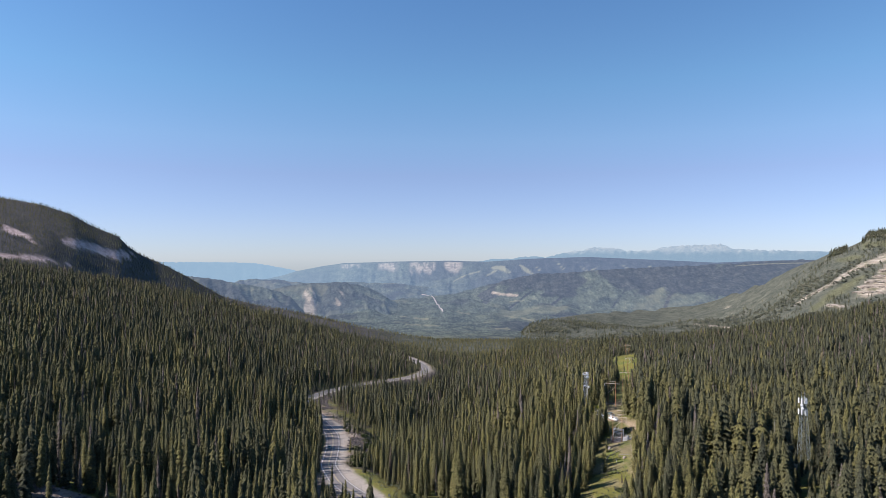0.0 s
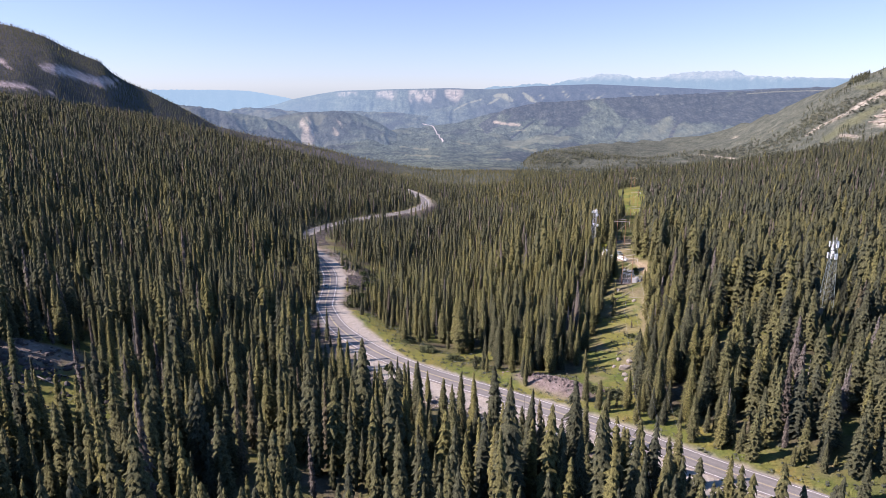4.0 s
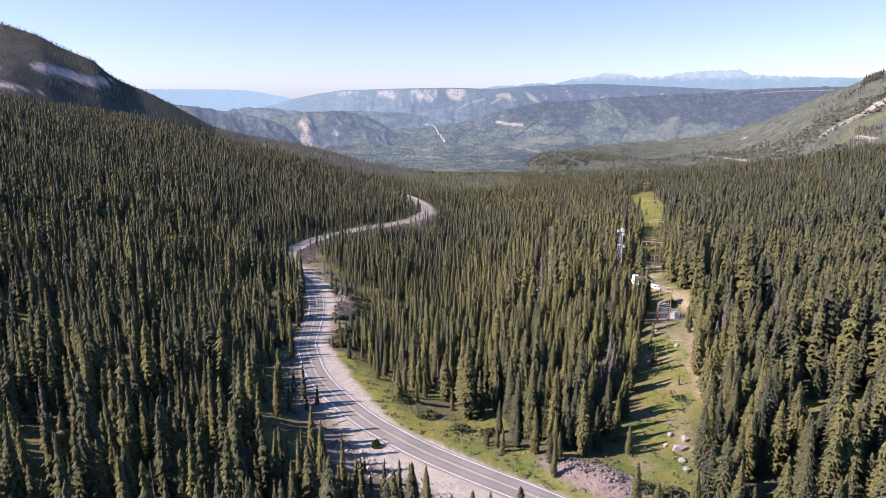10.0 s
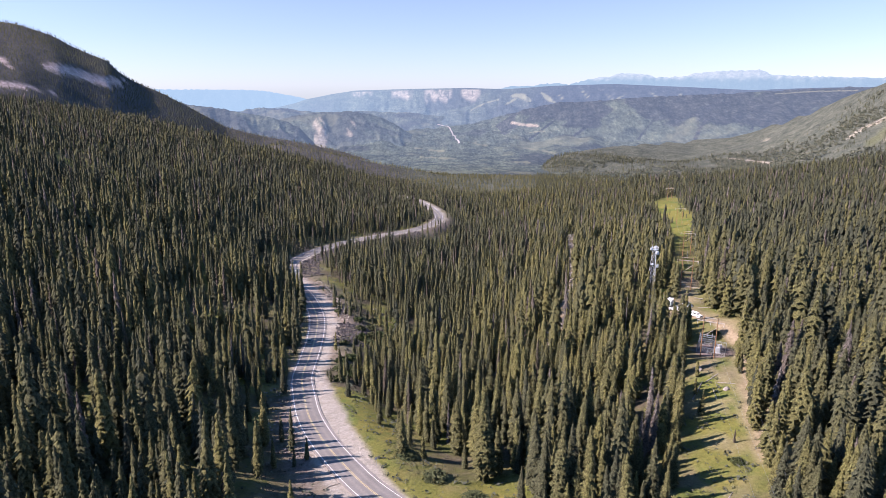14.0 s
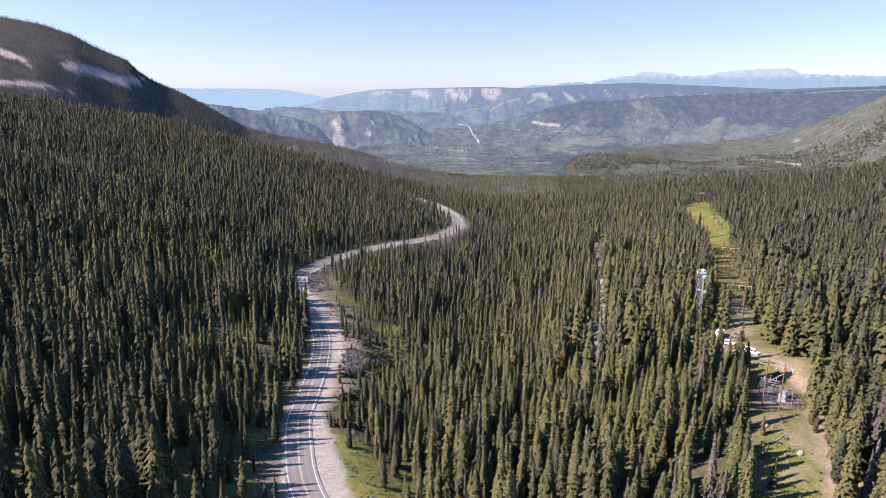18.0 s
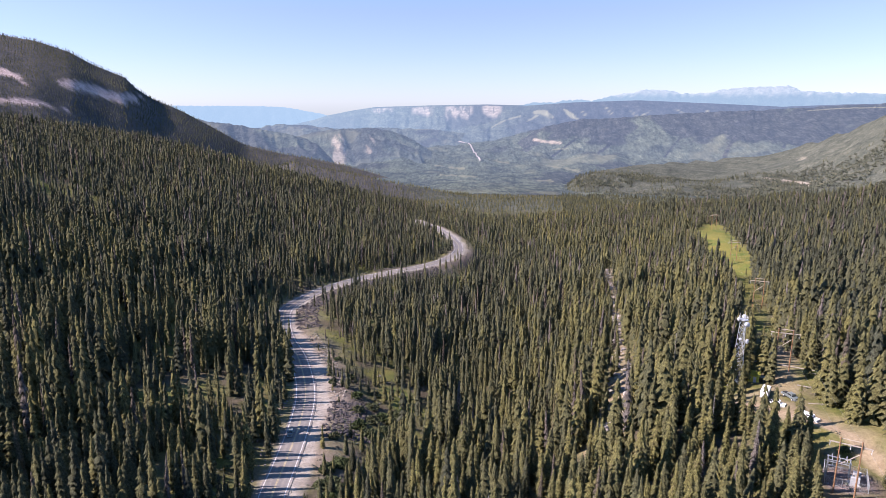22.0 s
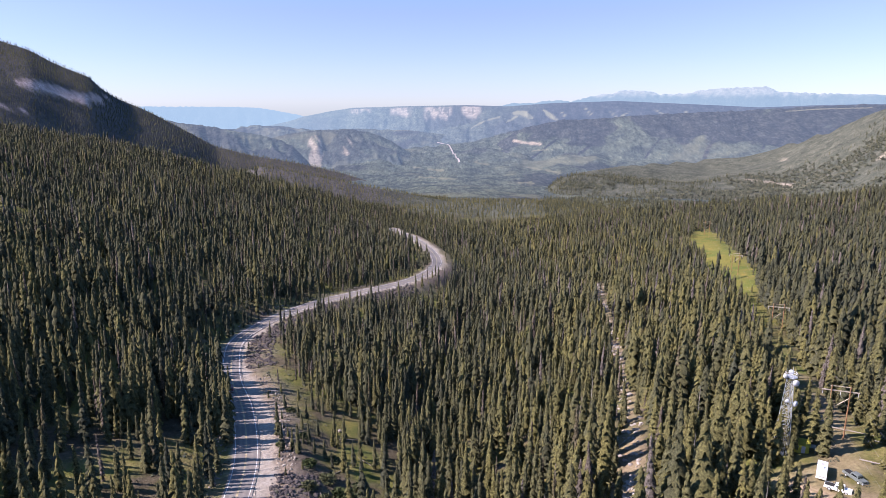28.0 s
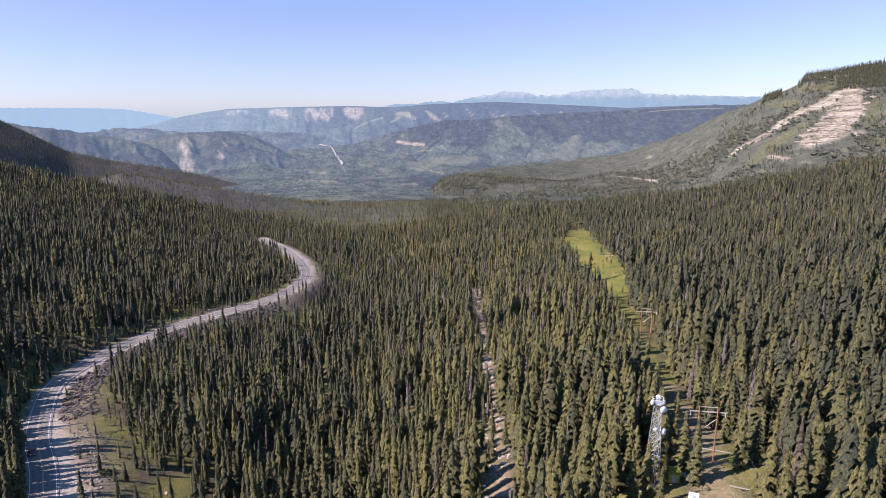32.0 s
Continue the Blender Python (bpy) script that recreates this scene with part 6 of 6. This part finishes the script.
for a, b, n, size in (((37.9, 0.75), (39.4, 0.85), 50, 4), ((37.6, 0.35), (39.7, 0.45), 60, 4), ((37.4, -0.1), (39.4, 0.0), 60, 5), ((37.0, -0.55), (39.2, -0.4), 70, 5), ((36.7, -1.0), (38.8, -0.9), 70, 5), ((36.3, -1.45), (38.5, -1.35), 80, 5), ((35.8, -1.9), (38.1, -1.8), 80, 5),
                      ((35.3, -2.3), (37.6, -2.25), 80, 5), ((35.0, -2.75), (36.9, -2.7), 60, 4), ((35.4, 1.78), (38.3, 1.85), 80, 4), ((34.2, -1.4), (35.3, -0.6), 40, 3.5), ((31.7, -3.1), (33.2, -2.25), 30, 3.5), ((22.8, -5.8), (25.8, -6.05), 50, 2.5), ((33.3, -3.85), (34.4, -3.9), 24, 4)):
    u = np.linspace(0, 1, n) + rs.normal(0, 0.012, n)
    at = on_slope(a[0] + (b[0] - a[0]) * u, a[1] + (b[1] - a[1]) * u + rs.normal(0, 0.04, n))
    rubble("rock_ledge", at[:, 0], at[:, 1], rs.uniform(0.6, 1.5, n) * size, TAN_ROCK, "tan layered rock ledge on the hillside", 0.5)


def boulder(x, y, s, label):
    v, f = rock_model(rs, 0.75)
    bm = B()
    vs = [bm.verts.new(q * s) for q in v]
    for t in f:
        bm.faces.new([vs[i] for i in t])
    bmesh.ops.subdivide_edges(bm, edges=bm.edges[:], cuts=1, use_grid_fill=True)
    for w in bm.verts:
        w.co *= 1 + 0.18 * noise.noise(w.co * 0.9)
    ob = part("boulder", bm, PALE_ROCK, at=pose(x, y, L1(x, y) + s * 0.2, 0, 0, rs.rand() * 360))
    tagged(ob, label, "boulder", "boulders")


for x_, y_, s in ((62.5, 226.5, 1.5), (58.6, 217.0, 1.4), (63.8, 212.2, 1.5), (58.0, 212.8, 1.2), (60.2, 230, 1.1), (60, 222.5, 2.0), (63.5, 217.5, 1.7), (57.5, 226, 1.0), (-46, 433, 1.2), (78, 300, 1.3), (82, 287, 1.1), (43, 182, 0.9)):
    boulder(x_, y_, s, "large pale boulder beside the power line cut" if s > 1.4 else "pale boulder on the grassy slope")


def log(x, y, turn, length, r):
    """A fallen bleached trunk that lies along the ground."""
    c, s = math.cos(radians(turn)), math.sin(radians(turn))
    a, b = (x - c * length / 2, y - s * length / 2), (x + c * length / 2, y + s * length / 2)
    bm, n, last = B(), 5, None
    za, zb = L1(*a), L1(*b)
    zm = max(L1(x, y) - (za + zb) / 2, 0)
    bar(bm, (*a, za + zm + r * 0.7), (*b, zb + zm + r * 0.5), r, 8, r * 0.55)
    for k in range(4):
        u = rs.uniform(0.35, 0.95)
        p = Vector((*a, za + zm + r * 0.7)).lerp(Vector((*b, zb + zm + r * 0.5)), u)
        bar(bm, p, p + Vector((rs.uniform(-0.6, 0.6), rs.uniform(-0.6, 0.6), rs.uniform(0.1, 0.6))), r * 0.22, 4, r * 0.08)
    tagged(part("log", bm, LOG_WOOD), "bleached fallen tree trunk lying on the ground", "log", "fallen logs")


for x_, y_, a, n, r in ((74, 289, 55, 10, 0.2), (80, 294, 30, 6, 0.2), (83, 290, -30, 5, 0.18), (78, 286, 80, 6, 0.16), (101, 392, -10, 9, 0.2), (104, 398, 5, 10, 0.2), (108, 384, -35, 11, 0.22), (112, 376, -40, 9, 0.2), (104, 366, -38, 8, 0.2), (100, 353, -30, 6, 0.16),
                      (-42, 428, 20, 7, 0.18), (-34, 414, -35, 6, 0.16), (-40, 405, 60, 7, 0.18), (-118, 196, 15, 8, 0.2), (-110, 188, -20, 9, 0.2), (-127, 188, 40, 8, 0.2), (-116, 178, 5, 7, 0.2), (-30, 246, 30, 6, 0.15), (-44, 262, -10, 6, 0.15), (62, 236, 50, 5, 0.15),
                      (60, 450, 15, 8, 0.2), (66, 470, -12, 8, 0.2), (74, 520, 8, 9, 0.22), (80, 556, -14, 9, 0.22), (86, 590, 12, 9, 0.22), (52, 405, 20, 7, 0.2), (45, 380, -25, 8, 0.2), (92, 620, 0, 9, 0.22), (98, 650, 14, 9, 0.22)):
    log(x_, y_, a, n, r)


def leafy(rs, n, tri=0.16):
    """A rounded mound of many small leaves."""
    V, F = [], []
    for _ in range(n):
        a, u = rs.rand() * 6.283, rs.rand()
        rad = math.sqrt(u) * rs.uniform(0.85, 1.05)
        c = np.array([rad * math.cos(a), rad * math.sin(a), (1 - u * 0.75) * rs.uniform(0.55, 1.1)])
        d = rs.normal(0, 1, (3, 3)) * tri
        q = len(V)
        V += [c + d[0], c + d[1], c + d[2]]
        F.append((q, q + 1, q + 2))
    return np.array(V), np.array(F)


BUSHES = [mesh_of("foliage", *leafy(rs, 420), SHRUB) for _ in range(3)]
for x_, y_, s, hgt in ((37, 174.5, 2.0, 2.0), (42, 170.5, 3.2, 2.4), (48, 165, 1.8, 1.2), (-19.3, 230.5, 1.3, 1.7), (30, 178, 1.4, 1.0), (52, 203, 3.2, 1.8), (46, 206, 2.2, 1.3), (58, 196, 2.6, 1.4), (66, 190, 2.4, 1.3), (76, 181, 2.6, 1.4),
                      (4, 240, 3, 1.4), (12, 238, 2.6, 1.5), (-6, 249, 3.2, 1.6), (-14, 260, 3, 1.6), (-47, 388, 2.8, 1.7), (-43, 396, 3.0, 1.6), (-50, 402, 2.5, 1.5), (-38, 390, 3.2, 1.8), (-36, 380, 2.8, 1.6), (-47, 341, 2.6, 1.8), (-44, 333, 3.0, 2.0), (-44, 346, 3, 2),
                      (88, 268, 1.6, 1.2), (70, 250, 1.8, 1.2), (95, 330, 1.6, 1.2), (-44, 376, 3.0, 2.2), (-40, 372, 2.8, 2.0), (-34, 388, 3.0, 2.0), (-50, 364, 2.2, 1.6), (-41, 384, 2.6, 1.9), (-33, 396, 2.8, 1.8), (-46, 331, 2.6, 1.6), (-42, 325, 2.8, 1.8), (-43, 318, 2.4, 2.0),
                      (-40, 330, 3.0, 2.2), (-62, 412, 1.6, 1.2), (-56, 420, 2.0, 1.4), (-66, 440, 1.8, 1.2), (-44, 410, 2.2, 1.4)):
    p = stand("shrub", x_, y_, rs.rand() * 360, label="rounded green leafy shrub beside the highway", category="shrub", group="shrubs")
    p.scale = (s, s, hgt)
    part("foliage", BUSHES[rs.randint(3)], None, p)
    part("stem", bar(B(), (0, 0, -0.2), (0.05, 0.03, 0.7), 0.04, 5, 0.02), BARK, p)


def snag_mesh(rs):
    bm = B()
    bar(bm, (0, 0, -0.03), (0.01, 0.005, 1), 0.014, 7, 0.003)
    for _ in range(46):
        z = rs.uniform(0.18, 0.98)
        a, n = rs.rand() * 6.283, (1.05 - z) * rs.uniform(0.05, 0.12)
        bar(bm, (0.01 * z, 0.005 * z, z), (n * math.cos(a), n * math.sin(a), z - rs.uniform(-0.01, 0.03)), 0.0028, 3, 0.001)
    me = bpy.data.meshes.new("dead_trunk")
    bm.to_mesh(me)
    bm.free()
    me.materials.append(DEADWOOD)
    return me


SNAGS = [snag_mesh(rs) for _ in range(4)]
for x_, y_, h in ((73, 176, 15), (105, 181, 14), (101, 190, 12), (22, 185, 11), (13, 189, 10), (86, 196, 13), (120, 262, 15), (131, 258, 14), (142, 272, 15), (66, 345, 14), (60, 372, 15), (71, 398, 15), (-95, 210, 14), (-60, 190, 13), (-38, 205, 13), (-82, 240, 15),
                  (96, 300, 9), (48, 440, 15), (40, 460, 15), (57, 500, 15), (-140, 330, 14), (-120, 300, 14), (30, 420, 14)):
    p = stand("dead_tree", x_, y_, rs.rand() * 360, label="bare grey dead conifer standing among spruces", category="tree", group="dead trees")
    p.scale = (h, h, h)
    part("trunk", SNAGS[rs.randint(4)], None, p)


# low growth in the clearings
def low(x, y):
    m = ground_masks(x, y, land(x, y))
    e, right = verge_dist(x, y)
    near = (1 - step01(e, 10, 26)) * (e > 1)
    return np.maximum(near * 0.28, np.where(y < 330, 0.42, 0.22) * m["meadow"] * (y < 420)) * (1 - m["gravel"]) * (1 - 0.7 * m["bare"]) * (1 - 0.5 * m["stony"])


tufts = [leafy(rs, 9, 0.35) for _ in range(4)]
x, y = scatter(rs, low, -190, 200, 130, 640, 1.5)
s = rs.uniform(0.25, 0.75, len(x))
wood("undergrowth", x, y, s, s * 1.3, np.clip(rs.normal(0.5, 0.3, len(x)), 0, 1), tufts, LEAVES, "low shrubs and grass tufts in clearings", "undergrowth", sink=0.05)


# small firs on the road bank
for x_, y_, h in ((-61, 418, 4.5), (-64, 424, 3.5), (-58, 426, 5.5), (-67, 432, 4), (-62, 436, 6), (-55, 415, 5), (-52, 424, 7), (-57, 408, 4), (-60, 404, 3), (-70, 446, 5), (-66, 452, 6), (-74, 456, 5), (-50, 410, 6), (-46, 420, 8), (-51, 398, 4),
                  (-55, 393, 3.5), (-45, 366, 7), (-40, 360, 9), (-36, 370, 8), (-30, 378, 9), (-47, 338, 8), (-42, 326, 10), (-38, 320, 9), (-46, 316, 6), (-36, 334, 11), (-33, 308, 9), (-29, 300, 8), (-31, 318, 12), (-40, 345, 10), (-44, 354, 8)):
    tree = new("spruce_tree")
    tagged(tree, "young green spruce tree on the road bank", "tree", "trees along the near highway")
    tree.matrix_basis = pose(x_, y_, L1(x_, y_) - 0.2, 0, 0, rs.rand() * 360)
    tree.scale = (h, h, h)
    part("trunk", TRUNKS, None, tree)
    part("crown", CROWNS[rs.randint(10)], None, tree).scale = (1.1, 1.1, 1)
